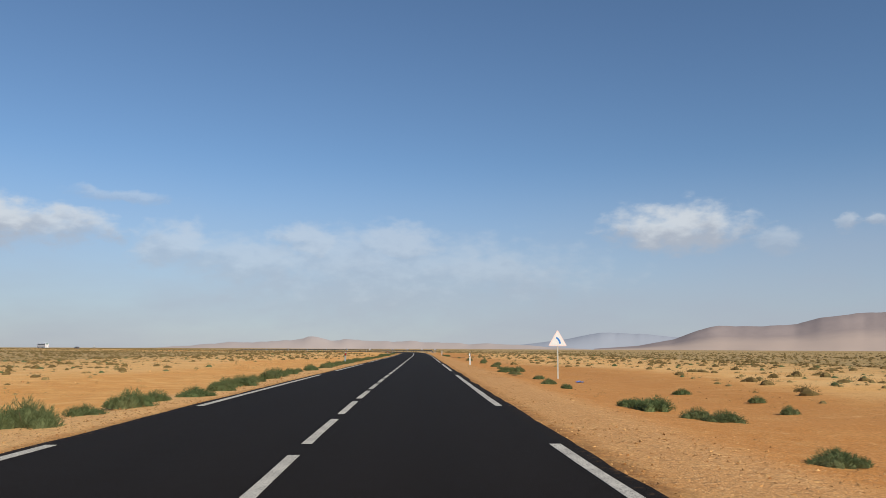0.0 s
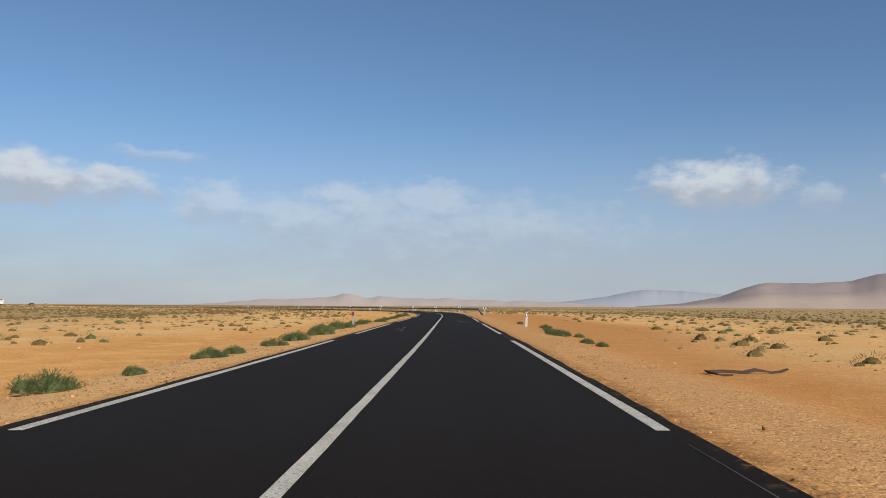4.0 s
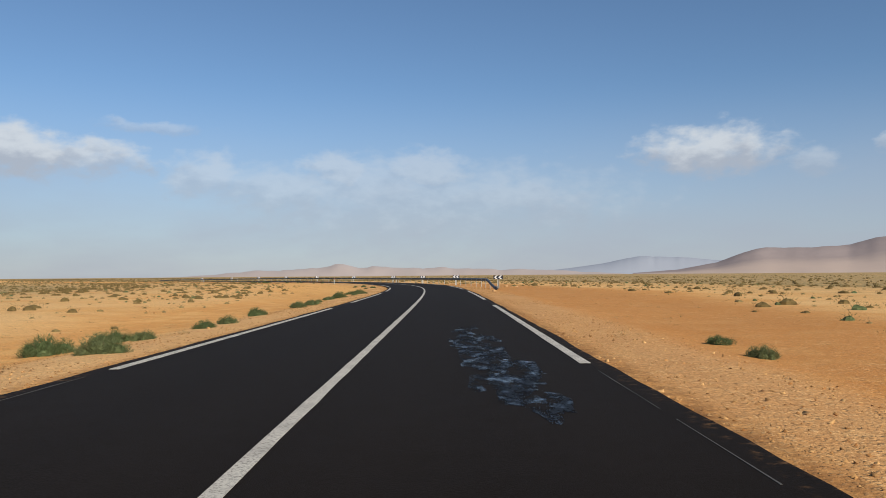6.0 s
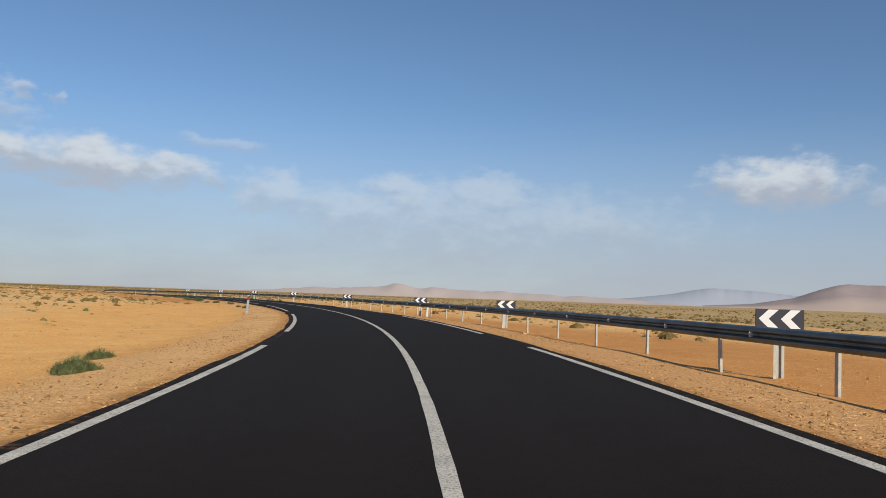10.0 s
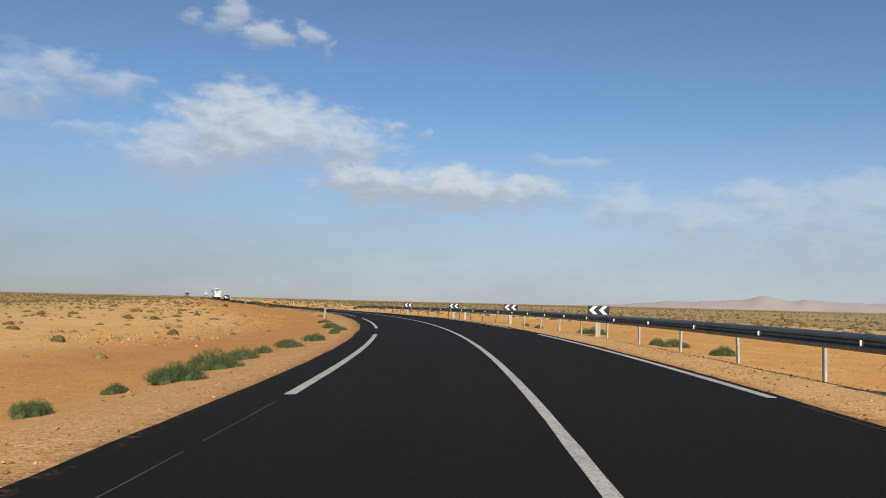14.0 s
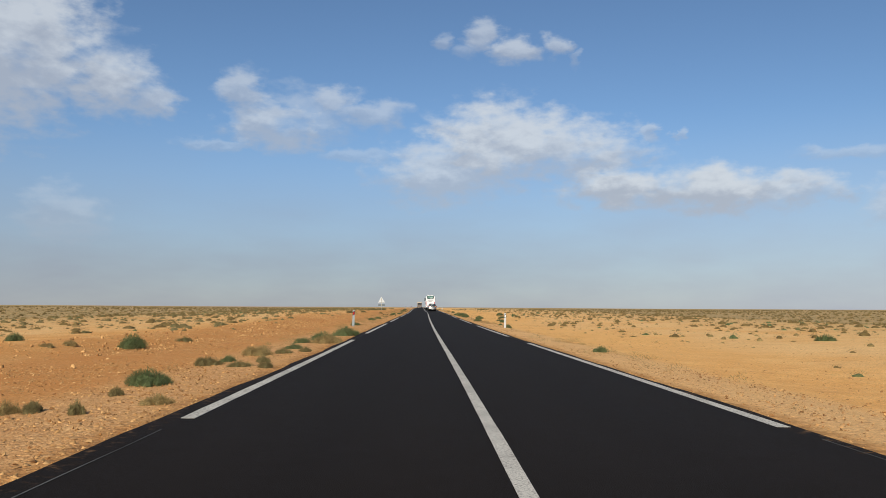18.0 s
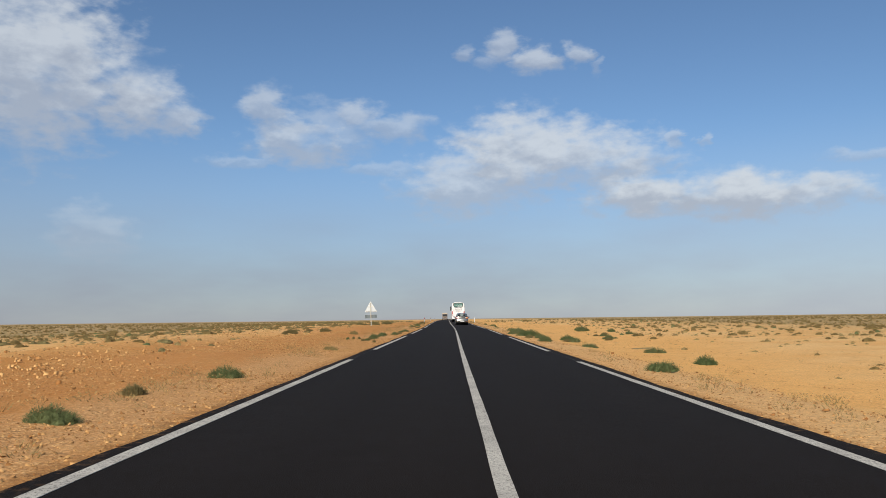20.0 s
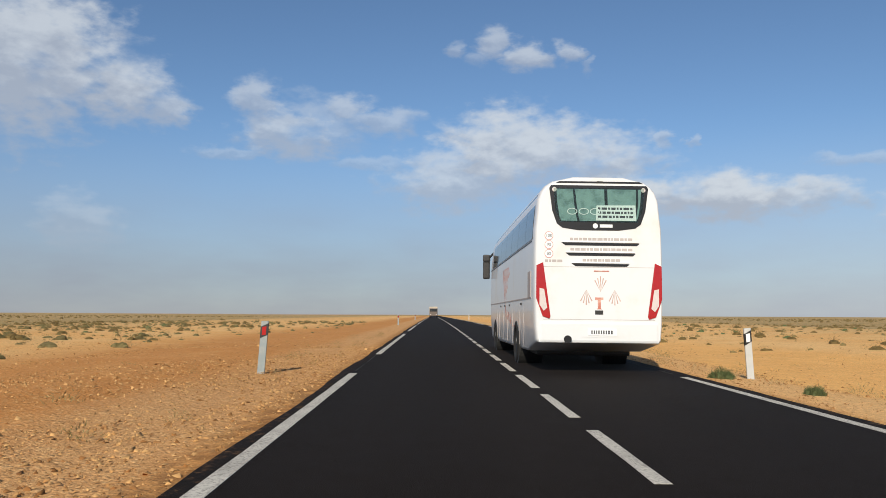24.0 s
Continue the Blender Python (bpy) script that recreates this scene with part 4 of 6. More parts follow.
# along the last straight, by their look
OUTER_GREEN = [
    (564.8, 4.73, 0.75), (568.6, 5.04, 0.37), (570.6, 7.21, 0.62), (572.4, 5.32, 0.69), (573, 7.14, 0.78), (577, 5.2, 1.38), (578, 11.17, 0.33), (578.1, 10.75, 0.64),
    (580.8, 4.66, 1.15), (583.3, 11.33, 0.52), (585.8, 13.86, 0.6), (594.3, 5.79, 0.92), (595.3, 14.37, 0.57), (597.2, 5.4, 0.71), (600.8, 12.76, 1.18), (604.8, 13, 0.9)]
OUTER_DRY = [
    (570.7, 6.76, 0.42), (572, 4.57, 0.51), (575.5, 10.25, 0.47), (580.4, 13.15, 0.56), (585.6, 11.21, 0.44), (586.9, 12.2, 0.62)]
LAST_GREEN = [
    (474.6, -4.99, 0.56), (479.9, -4.99, 0.34), (484.9, -4.33, 0.39), (488.8, -10.26, 0.91),
    (488.8, -4.6, 0.46), (491.1, -4.24, 0.75), (492.4, -15.97, 0.64), (495.5, -3.84, 0.86), (562.8, -4.71, 0.25),
    (563, -5.71, 0.21), (565.1, -4.69, 0.26), (566.4, -4.71, 0.53), (569.4, -4.88, 0.33), (570.8, -4.73, 0.43),
    (572.9, -4.79, 0.53), (575.8, -4.16, 0.47), (583.7, -4.3, 0.38), (586.6, -4.12, 0.53), (617.7, -4.96, 0.49),
    (623.1, -4.4, 0.61)]
LAST_OLIVE = [
    (471, -4.58, 0.15), (471.3, -5.21, 0.28),
    (472.9, -4.85, 0.18), (477.8, -3.8, 0.37), (478.1, -4.37, 0.34), (478.9, -5.16, 0.43), (479.4, -4.14, 0.26),
    (482.8, -4.3, 0.31), (483.5, -3.8, 0.28), (493.6, -9.95, 0.47), (559.8, -4.04, 0.13), (561.9, -4.78, 0.2),
    (564, -5.56, 0.17), (564.1, -4.72, 0.2), (564.3, -5.28, 0.18), (572.7, -11.01, 0.44), (575.1, -11.09, 0.72),
    (576.2, -11.09, 0.43), (578.6, -4.04, 0.32), (579.3, -10.79, 0.49), (579.7, -9.46, 0.66), (581.6, -10.98, 0.47),
    (608.1, -3.96, 0.36), (610.1, -4.71, 0.19), (611.6, -6.08, 0.19)]
LAST_OLIVE_FAR = [
    (614.4, -4.7, 0.3), (615.1, -4.5, 0.24), (620.9, -11.38, 0.71), (624.4, -11.96, 0.56), (627, -11.31, 0.47),
    (628.4, -10.96, 0.42), (630, -4.68, 0.59), (630.1, -4.61, 0.28), (630.8, -10.16, 0.63), (631.8, -4.7, 0.48),
    (633.4, -4.68, 0.49), (634.3, -4.67, 0.26), (635.9, -4.7, 0.44), (636.8, -10.71, 0.88), (638.7, -9.07, 0.77),
    (641.3, -9.64, 1.08), (643.5, -4.6, 0.49), (646.1, -10.3, 0.76), (646.6, -12.05, 0.85), (648.3, -4.65, 0.55),
    (655.6, -4.7, 0.89)]
LAST_STRAW = [
    (443.1, -4.87, 0.18), (441.3, -4.34, 0.29), (441.7, -4.02, 0.2), (447.6, -4.83, 0.26),
    (444.9, -4.84, 0.42), (471.3, -5.52, 0.18), (471.9, -3.96, 0.32), (482.2, -4.7, 0.6), (486.2, -12, 0.37),
    (487.6, -11.82, 0.39), (488.4, -3.8, 0.79), (572.5, -6.52, 0.48), (608.9, -3.83, 0.25), (609.8, -3.87, 0.25),
    (614.9, -3.89, 0.32), (630, -3.81, 0.29), (637.1, -4.56, 0.32), (640.3, -4.71, 0.41)]
pick = random.Random(4)


def split_wide(places):
    """A wide clump is two plants that grow side by side."""
    for s, n, w in places:
        if w > 0.95:
            yield s - 0.42 * w, n + 0.1, w * 0.72
            yield s + 0.46 * w, n - 0.08, w * 0.58
        else:
            yield s, n, w


# the low hedge-like row that lines the first straight
SHRUBS_ROW = []
s = 42.5
while s < 126:
    SHRUBS_ROW.append((s, -4.75 + pick.uniform(-0.25, 0.25), pick.uniform(0.55, 1.05)))
    s += pick.uniform(1.5, 2.9) * (1 if s < 100 else 1.6)
# scattered plants along the last straight
s = 513.0
while s < 561:
    SHRUBS_ROW.append((s, pick.choice([-4.5, -4.8, 4.7, 5.2, 6.5]) + pick.uniform(-0.3, 0.3), pick.uniform(0.35, 0.8)))
    s += pick.uniform(2.5, 6.5)
used = set()


def plant(k, s, n, w, low=False):
    m = stand(s, n, -0.02, pick.uniform(0, 360)) @ Matrix.Diagonal((w, w * pick.uniform(0.8, 1.2), min(max(w, 0.4 if low else 0.55), 1.25) * (1.1 if low else 1.0) * pick.uniform(0.85, 1.1), 1))
    if k not in used:
        used.add(k)
        shrub_models[k].matrix_basis = m
    else:
        copy_thing(shrub_models[k], Matrix.Identity(4)).matrix_basis = m


for s, n, w in split_wide(SHRUBS_FIRST + SHRUBS_ROW + SHRUBS_SECOND + SHRUBS_BEND + SHRUBS_LAST):
    k = pick.randrange(4)
    if s > 425 and n < 0 and pick.random() < 0.5:
        k = pick.randrange(4, 9)
    # the verge lies lower than the carriageway: slide the plant out along the line of sight
    k_ = 1 + 0.95 * (float(fall(s, n)) - float(land(s, n))) / 1.18
    mid_ = 1.3 if s < 470 else -0.9
    s, n = s + 14 * (k_ - 1), mid_ + (n - mid_) * k_
    w = w * (1.2 if n < 0 and s < 235 else 1.12)
    plant(k, s, n + (0.08 if n > 0 else -0.08) * w, w)
for rows, first, last in ((HEDGE_FILL + LAST_GREEN + OUTER_GREEN, 0, 4), (LAST_OLIVE + LAST_OLIVE_FAR + OUTER_DRY, 4, 7), (LAST_STRAW, 7, 9)):
    for s, n, w in rows:
        plant(pick.randrange(first, last), s, n - 0.08 * w, 1.2 * w, True)


def height_at(s, n):
    z = land(s, n) - 0.80 * np.clip((np.abs(n) - 40) / 20.0, 0, 1)
    return np.maximum(z, plain_z(*xy(s, n)))


def tuft(rng, leaves, width, lumps, sides, rings, heart=1.0):
    """A scrubby plant: a few uneven lumps grown together under loose twigs."""
    bits = []
    if leaves:
        bits.append(blades(rng, leaves, 0.95, 0.95, width, (0.14, 0.34)))
    for k in range(lumps):
        a, d = rng.uniform(0, 6.28), 0.0 if k == 0 else rng.uniform(0.35, 0.6)
        r = rng.uniform(0.52, 0.66) if k == 0 else rng.uniform(0.28, 0.44)
        r *= heart
        bits.append(mound(rng, r, r * rng.uniform(0.75, 1.0), sides, rings) + np.array([d * math.cos(a), d * math.sin(a), -0.03]))
    return np.concatenate(bits)


def scatter_scrub(name, label, count, s_range, n_range, size, make, seed, material, gather=0.5, ramp=(9.0, 8.0), tall=(0.7, 1.15), sides=(-1, 1)):
    """Dry tufts over the plain, joined into one object."""
    rng = np.random.default_rng(seed)
    S = rng.uniform(*s_range, count * 3)
    N = rng.uniform(*n_range, count * 3) * rng.choice(sides, count * 3)
    X, Y = xy(S, N)
    keep = np.array([noise.noise(Vector((x * 0.045, y * 0.045, seed))) + 0.6 * noise.noise(Vector((x * 0.2, y * 0.2, seed + 3))) for x, y in zip(X, Y)])
    wander = 3.0 * np.sin(S * 0.031 + np.sign(N)) + 1.5 * np.sin(S * 0.11 + 2 * np.sign(N))
    chance = np.clip(0.45 + gather * keep, 0.03, 1) * np.clip((np.abs(N) - ramp[0] - wander * (ramp[0] > 9)) / ramp[1], 0.0, 1)
    ok = rng.uniform(0, 1, count * 3) < chance
    S, N, X, Y = S[ok][:count], N[ok][:count], X[ok][:count], Y[ok][:count]
    Z = height_at(S, N)
    n = len(S)
    r = size[0] + (size[1] - size[0]) * rng.uniform(0, 1, n) ** 1.6
    M = np.stack([tuft(rng, *make) for _ in range(14)])[rng.integers(0, 14, n)]
    turn = rng.uniform(0, 6.283, n)
    c, s_ = np.cos(turn)[:, None, None], np.sin(turn)[:, None, None]
    out_ = np.empty_like(M)
    out_[..., 0] = (M[..., 0] * c - M[..., 1] * s_) * r[:, None, None] + X[:, None, None]
    out_[..., 1] = (M[..., 0] * s_ + M[..., 1] * c) * r[:, None, None] + Y[:, None, None]
    out_[..., 2] = M[..., 2] * (r * rng.uniform(*tall, n))[:, None, None] + Z[:, None, None] - 0.02
    ob = new(name, blade_mesh(name, out_.reshape(-1, 3, 3), material))
    return tagged(ob, label, "scrub", kind="stuff")


scatter_scrub("scrub", "dry olive-brown bushes scattered over the plain", 4400, (-20, 760), (9, 42), (0.16, 0.55), (60, 0.022, 2, 8, 3, 0.95), 31, DRY, 0.6, (11.0, 4.0))
scatter_scrub("scrub", "greener low bushes among the dry scrub", 750, (-20, 760), (7, 42), (0.16, 0.42), (80, 0.020, 2, 8, 3, 0.95), 32, GREEN, 0.8, (9.5, 8.0))
scatter_scrub("scrub", "pale straw tufts between the olive scrub", 7500, (-20, 760), (9, 60), (0.10, 0.34), (22, 0.030, 1, 7, 2, 0.9), 36, STRAW, 0.6, (10.0, 4.0))
scatter_scrub("scrub", "dry scrub in the middle distance", 10500, (-20, 800), (36, 110), (0.22, 0.62), (12, 0.07, 1, 6, 2), 35, DRY, 0.45, (10.0, 20.0))
scatter_scrub("scrub", "far dry scrub thickening towards the horizon", 14000, (-20, 1150), (90, 460), (0.35, 0.85), (0, 0.1, 1, 6, 2), 33, DRY, 0.5, (20.0, 30.0))
scatter_scrub("scrub", "sparse dry grass tufts on the verge", 1800, (-10, 720), (4.2, 13), (0.07, 0.2), (34, 0.03, 0, 6, 1), 34, STRAW, 0.6, (3.9, 3.0))
scatter_scrub("scrub", "olive-straw bushes thick on the plain beside the last straight", 900, (500, 780), (9.5, 40), (0.18, 0.52), (70, 0.022, 2, 8, 3, 0.9), 38, OLIVE, 0.7, (9.0, 3.0), sides=(-1,))
scatter_scrub("scrub", "yellowed grass tufts lining the last straight", 650, (430, 705), (4.1, 6.4), (0.12, 0.30), (60, 0.03, 0, 6, 1), 37, STRAW, 0.6, (3.6, 0.6))


def scatter_stones(name, label, count, s_range, spread, size, seed, power, blocky=False, row=None, sides=(-1, 1)):
    """Loose angular stones, joined into one object."""
    rng = np.random.default_rng(seed)
    S = rng.uniform(*s_range, count)
    N = (3.45 + spread * rng.uniform(0, 1, count) ** power) * rng.choice(sides, count)
    if row:
        N = row - 1.2 * np.sin(S * 0.07) + rng.normal(0, spread, count)
    # the graded strip beside the first straight is swept nearly bare
    luck = rng.uniform(0, 1, count)
    swept = ((N > 6.3) & (N < 10.5) & (S < 250) & (luck < 0.8)) | ((N > 0) & (S < 215) & (luck < 0.35)) | ((N < -6) & (N > -11) & (S < 380) & (luck < 0.8))
    S, N = S[~swept], N[~swept]
    count = len(S)
    X, Y = xy(S, N)
    Z = height_at(S, N)
    r = size[0] * (size[1] / size[0]) ** (rng.uniform(0, 1, count) ** 2.2)
    # corners below, corners or one off-centre peak above, each stone bent its own way
    low = [(math.cos(k * 2.094), math.sin(k * 2.094), -0.25) for k in range(3)]
    if blocky:
        top = [(0.62 * math.cos(k * 2.094 + 0.5), 0.62 * math.sin(k * 2.094 + 0.5), 0.50) for k in range(3)]
        tri = np.array([(3, 4, 5), (0, 1, 3), (1, 4, 3), (1, 2, 4), (2, 5, 4), (2, 0, 5), (0, 3, 5)])
    else:
        top = [(0.0, 0.0, 0.46)]
        tri = np.array([(0, 1, 3), (1, 2, 3), (2, 0, 3)])
    k = 3 + len(top)
    V = np.array(low + top)[None] + rng.normal(0, 0.22, (count, k, 3))
    if not blocky:
        V[:, 3, :2] += rng.normal(0, 0.35, (count, 2))
    turn = rng.uniform(0, 6.283, count)
    c, s_ = np.cos(turn)[:, None], np.sin(turn)[:, None]
    W = np.stack([V[..., 0] * c - V[..., 1] * s_, V[..., 0] * s_ + V[..., 1] * c, V[..., 2]], -1) * r[:, None, None]
    W = W + np.stack([X, Y, Z + 0.25 * r], 1)[:, None]
    F = (np.arange(count)[:, None, None] * k + tri[None]).reshape(-1)
    me = bpy.data.meshes.new(name)
    me.vertices.add(k * count)
    me.vertices.foreach_set("co", W.reshape(-1).astype(np.float32))
    me.loops.add(len(F))
    me.loops.foreach_set("vertex_index", F.astype(np.int32))
    me.polygons.add(len(F) // 3)
    me.polygons.foreach_set("loop_start", np.arange(0, len(F), 3, dtype=np.int32))
    me.update(calc_edges=True)
    me.materials.append(ROCK)
    tagged(new(name, me), label, "stones", kind="stuff")


def rock_material():
    m = bpy.data.materials.new("loose_stone")
    m.use_nodes = True
    q = Graph(m.node_tree)
    isl = q.n("ShaderNodeNewGeometry").outputs["Random Per Island"]
    col = q.mix(isl, (0.30, 0.130, 0.040), (0.66, 0.385, 0.155))
    b = q.n("ShaderNodeBsdfPrincipled")
    q.put(b.inputs["Base Color"], col)
    b.inputs["Roughness"].default_value, b.inputs["Specular IOR Level"].default_value = 0.9, 0.15
    o = q.n("ShaderNodeOutputMaterial")
    q.put(o.inputs[0], b.outputs[0])
    return m


ROCK = rock_material()
scatter_stones("gravel", "loose pale gravel along the road's edge", 175000, (-5, 690), 2.4, (0.011, 0.034), 41, 1.15)
scatter_stones("pebbles", "pebbles strewn over the orange soil", 85000, (-5, 695), 11.5, (0.013, 0.042), 42, 1.0)
scatter_stones("stones", "scattered larger stones on the plain", 2200, (-5, 750), 40.0, (0.03, 0.09), 43, 0.8, True)
scatter_stones("clods", "broken clods and stones over the rough ground", 24000, (400, 720), 20.0, (0.015, 0.042), 45, 0.9)
scatter_stones("clods", "broken crust and stones thick along the rough inner side", 72000, (425, 560), 7.5, (0.011, 0.036), 46, 0.9, sides=(-1,))
scatter_stones("clods", "broken orange crust and stones thick beside the last straight", 92000, (550, 690), 7.5, (0.012, 0.040), 47, 0.9, sides=(-1,))
scatter_stones("rubble", "row of pale broken rock left beside the graded strip", 9000, (380, 660), 1.5, (0.022, 0.08), 44, 1.0, True, -10.8)


# ---- vehicles ----
def glass_material(name, tint, gloss):
    """Window glass: clear but for its tint, with a reflection that grows at a slant."""
    m = bpy.data.materials.new(name)
    m.use_nodes = True
    q = Graph(m.node_tree)
    t = q.n("ShaderNodeBsdfTransparent")
    t.inputs[0].default_value = (*tint, 1)
    r = q.n("ShaderNodeBsdfGlossy")
    r.inputs["Roughness"].default_value = 0.02
    f = q.n("ShaderNodeLayerWeight")
    ms = q.n("ShaderNodeMixShader")
    q.put(ms.inputs[0], q.math("MULTIPLY_ADD", q.math("POWER", f.outputs["Facing"], 4.0), gloss, 0.02))
    q.put(ms.inputs[1], t.outputs[0])
    q.put(ms.inputs[2], r.outputs[0])
    o = q.n("ShaderNodeOutputMaterial")
    q.put(o.inputs[0], ms.outputs[0])
    return m


BUSWHITE = surface("white_coach_paint", (0.69, 0.705, 0.715), 0.32, grain=(0.03, 2.0), second=(0.66, 0.62, 0.55), second_scale=0.9, second_at=(0.5, 0.8), coat=0.3)
TINTED = surface("tinted_side_glass", (0.022, 0.026, 0.032), 0.06, grain=(0.1, 1.0), spec=0.6)
BLACKTRIM = surface("black_trim", (0.012, 0.012, 0.013), 0.35, grain=(0.2, 8.0))
RUBBER = surface("tyre_rubber", (0.013, 0.0125, 0.012), 0.85, grain=(0.3, 14.0), relief=0.3, relief_scale=40.0)
RIM = surface("dusty_steel_rim", (0.22, 0.21, 0.20), 0.5, 0.6, grain=(0.3, 7.0))
TAILRED = surface("red_lamp_lens", (0.36, 0.010, 0.012), 0.18, grain=(0.15, 12.0), coat=0.5)
TAILCLEAR = surface("clear_lamp_lens", (0.62, 0.55, 0.52), 0.2, grain=(0.2, 14.0), coat=0.5)
CURTAIN = surface("grey_green_curtain", (0.22, 0.33, 0.32), 0.8, grain=(0.15, 6.0), second=(0.13, 0.20, 0.20), second_scale=4.0)
PAPER = surface("white_notice", (0.78, 0.80, 0.80), 0.6, grain=(0.05, 8.0))
INK = surface("dark_print", (0.06, 0.06, 0.07), 0.6, grain=(0.1, 9.0))
FADEDRED = surface("faded_red_print", (0.50, 0.17, 0.12), 0.55, grain=(0.2, 9.0), second=(0.62, 0.36, 0.28), second_scale=6.0)
FANPRINT = surface("faded_brown_print", (0.46, 0.30, 0.25), 0.55, grain=(0.2, 9.0), second=(0.60, 0.46, 0.40), second_scale=6.0)
GREYPRINT = surface("grey_print", (0.42, 0.38, 0.36), 0.6, grain=(0.2, 9.0))
CLEARGLASS = glass_material("rear_window_glass", (0.75, 0.84, 0.82), 0.5)
CARPAINT = surface("dusty_grey_metallic_paint", (0.25, 0.245, 0.225), 0.25, 0.78, grain=(0.05, 3.0), second=(0.19, 0.18, 0.163), second_scale=1.2, coat=0.3)
AMBER = surface("sunlit_amber_lens", (0.55, 0.30, 0.13), 0.2, grain=(0.15, 14.0), coat=0.5)
SCUFF = surface("pale_scuff", (0.42, 0.40, 0.37), 0.6, grain=(0.4, 30.0))
CARGLASS = surface("dark_car_glass", (0.018, 0.022, 0.026), 0.05, grain=(0.1, 1.0), spec=0.7)
CABINGLASS = glass_material("tinted_cabin_glass", (0.78, 0.82, 0.82), 0.45)
SEATCLOTH = surface("dark_seat_cloth", (0.035, 0.036, 0.040), 0.9, grain=(0.3, 12.0))
CARBLACK = surface("black_plastic", (0.02, 0.02, 0.02), 0.6, grain=(0.2, 9.0))
CHROME = surface("dull_chrome", (0.55, 0.55, 0.54), 0.25, 0.9, grain=(0.1, 9.0))
CARGO = surface("sun_bleached_tarpaulin", (0.42, 0.36, 0.28), 0.8, grain=(0.2, 1.0))
CABPAINT = surface("dark_truck_cab", (0.12, 0.09, 0.07), 0.5, grain=(0.2, 2.0))


def loft(rings, close=True):
    """Skin over rings of equal length, with closed ends."""
    bm = bmesh.new()
    rows = [[bm.verts.new(p) for p in r] for r in rings]
    k = len(rows[0])
    for a, b in zip(rows, rows[1:]):
        for i in range(k):
            bm.faces.new((a[i], a[(i + 1) % k], b[(i + 1) % k], b[i]))
    if close:
        bm.faces.new(rows[0])
        bm.faces.new(rows[-1][::-1])
    return bm


def wheel(parent, x, y, r, width, rim_r, side, spokes=10, label="dusty black tyre on a steel rim"):
    """A wheel standing on the ground, its outer face towards side."""
    w = new("wheel")
    w.parent = parent
    w["label"] = label
    w.location = (x, y, r)
    prof = [(rim_r, -0.5), (r * 0.86, -0.5), (r * 0.97, -0.42), (r, -0.25), (r, 0.25), (r * 0.97, 0.42), (r * 0.86, 0.5), (rim_r, 0.5)]
    rings = []
    for a in np.linspace(0, 2 * math.pi, 33)[:-1]:
        rings.append([(width * q_, math.cos(a) * p, math.sin(a) * p) for p, q_ in prof])
    bm = bmesh.new()
    rows = [[bm.verts.new(p) for p in ring] for ring in rings]
    for i in range(len(rows)):
        a, b = rows[i], rows[(i + 1) % len(rows)]
        for j in range(len(prof)):
            bm.faces.new((a[j], a[(j + 1) % len(prof)], b[(j + 1) % len(prof)], b[j]))
    part("tyre", bm, RUBBER, w, smooth=True)
    rb_ = bmesh.new()
    rod((side * width * 0.28, 0, 0), (side * width * 0.34, 0, 0), rim_r * 1.01, rb_, 28)
    for k in range(spokes):
        a = 2 * math.pi * k / spokes
        rod((side * width * 0.33, math.cos(a) * rim_r * 0.68, math.sin(a) * rim_r * 0.68), (side * width * 0.37, math.cos(a) * rim_r * 0.68, math.sin(a) * rim_r * 0.68), rim_r * 0.11, rb_, 8)
    part("rim", rb_, RIM, w)
    part("hub", rod((side * width * 0.30, 0, 0), (side * width * 0.46, 0, 0), rim_r * 0.32, None, 16, rim_r * 0.24), RIM, w)
    return w


def face_prism(outline, y, thick=0.01):
    """A plate on the rear of a vehicle that stands out towards the back."""
    return prism(outline, -thick, Matrix.Translation((0, y, 0)))


def bars(parent, name, x0, x1, z, height, y, material, rng_, gap=0.35, lengths=(0.03, 0.11)):
    """A line of writing that cannot be read, as short bars."""
    bm = bmesh.new()
    x = x0
    while x < x1:
        l = rng_.uniform(*lengths)
        e = min(x + l, x1)
        face = [(x, z - height / 2), (e, z - height / 2), (e, z + height / 2), (x, z + height / 2)]
        prism(face, -0.003, Matrix.Translation((0, y, 0)), bm)
        x = e + height * gap
    return part(name, bm, material, parent)


def disc_outline(cx, cz, r, k=20, rz=None):
    return [(cx + r * math.cos(2 * math.pi * i / k), cz + (rz or r) * math.sin(2 * math.pi * i / k)) for i in range(k)]


def ring_plate(cx, cz, r, w, y, thick=0.003, rz=None, k=24):
    bm = bmesh.new()
    rz = rz or r
    vs = []
    for yy in (y, y - thick):
        for rr, rrz in ((r, rz), (r - w, rz - w)):
            vs.append([bm.verts.new((cx + rr * math.cos(2 * math.pi * i / k), yy, cz + rrz * math.sin(2 * math.pi * i / k))) for i in range(k)])
    for a, b in ((0, 1), (2, 3), (0, 2), (1, 3)):
        for i in range(k):
            bm.faces.new((vs[a][i], vs[a][(i + 1) % k], vs[b][(i + 1) % k], vs[b][i]))
    return bm


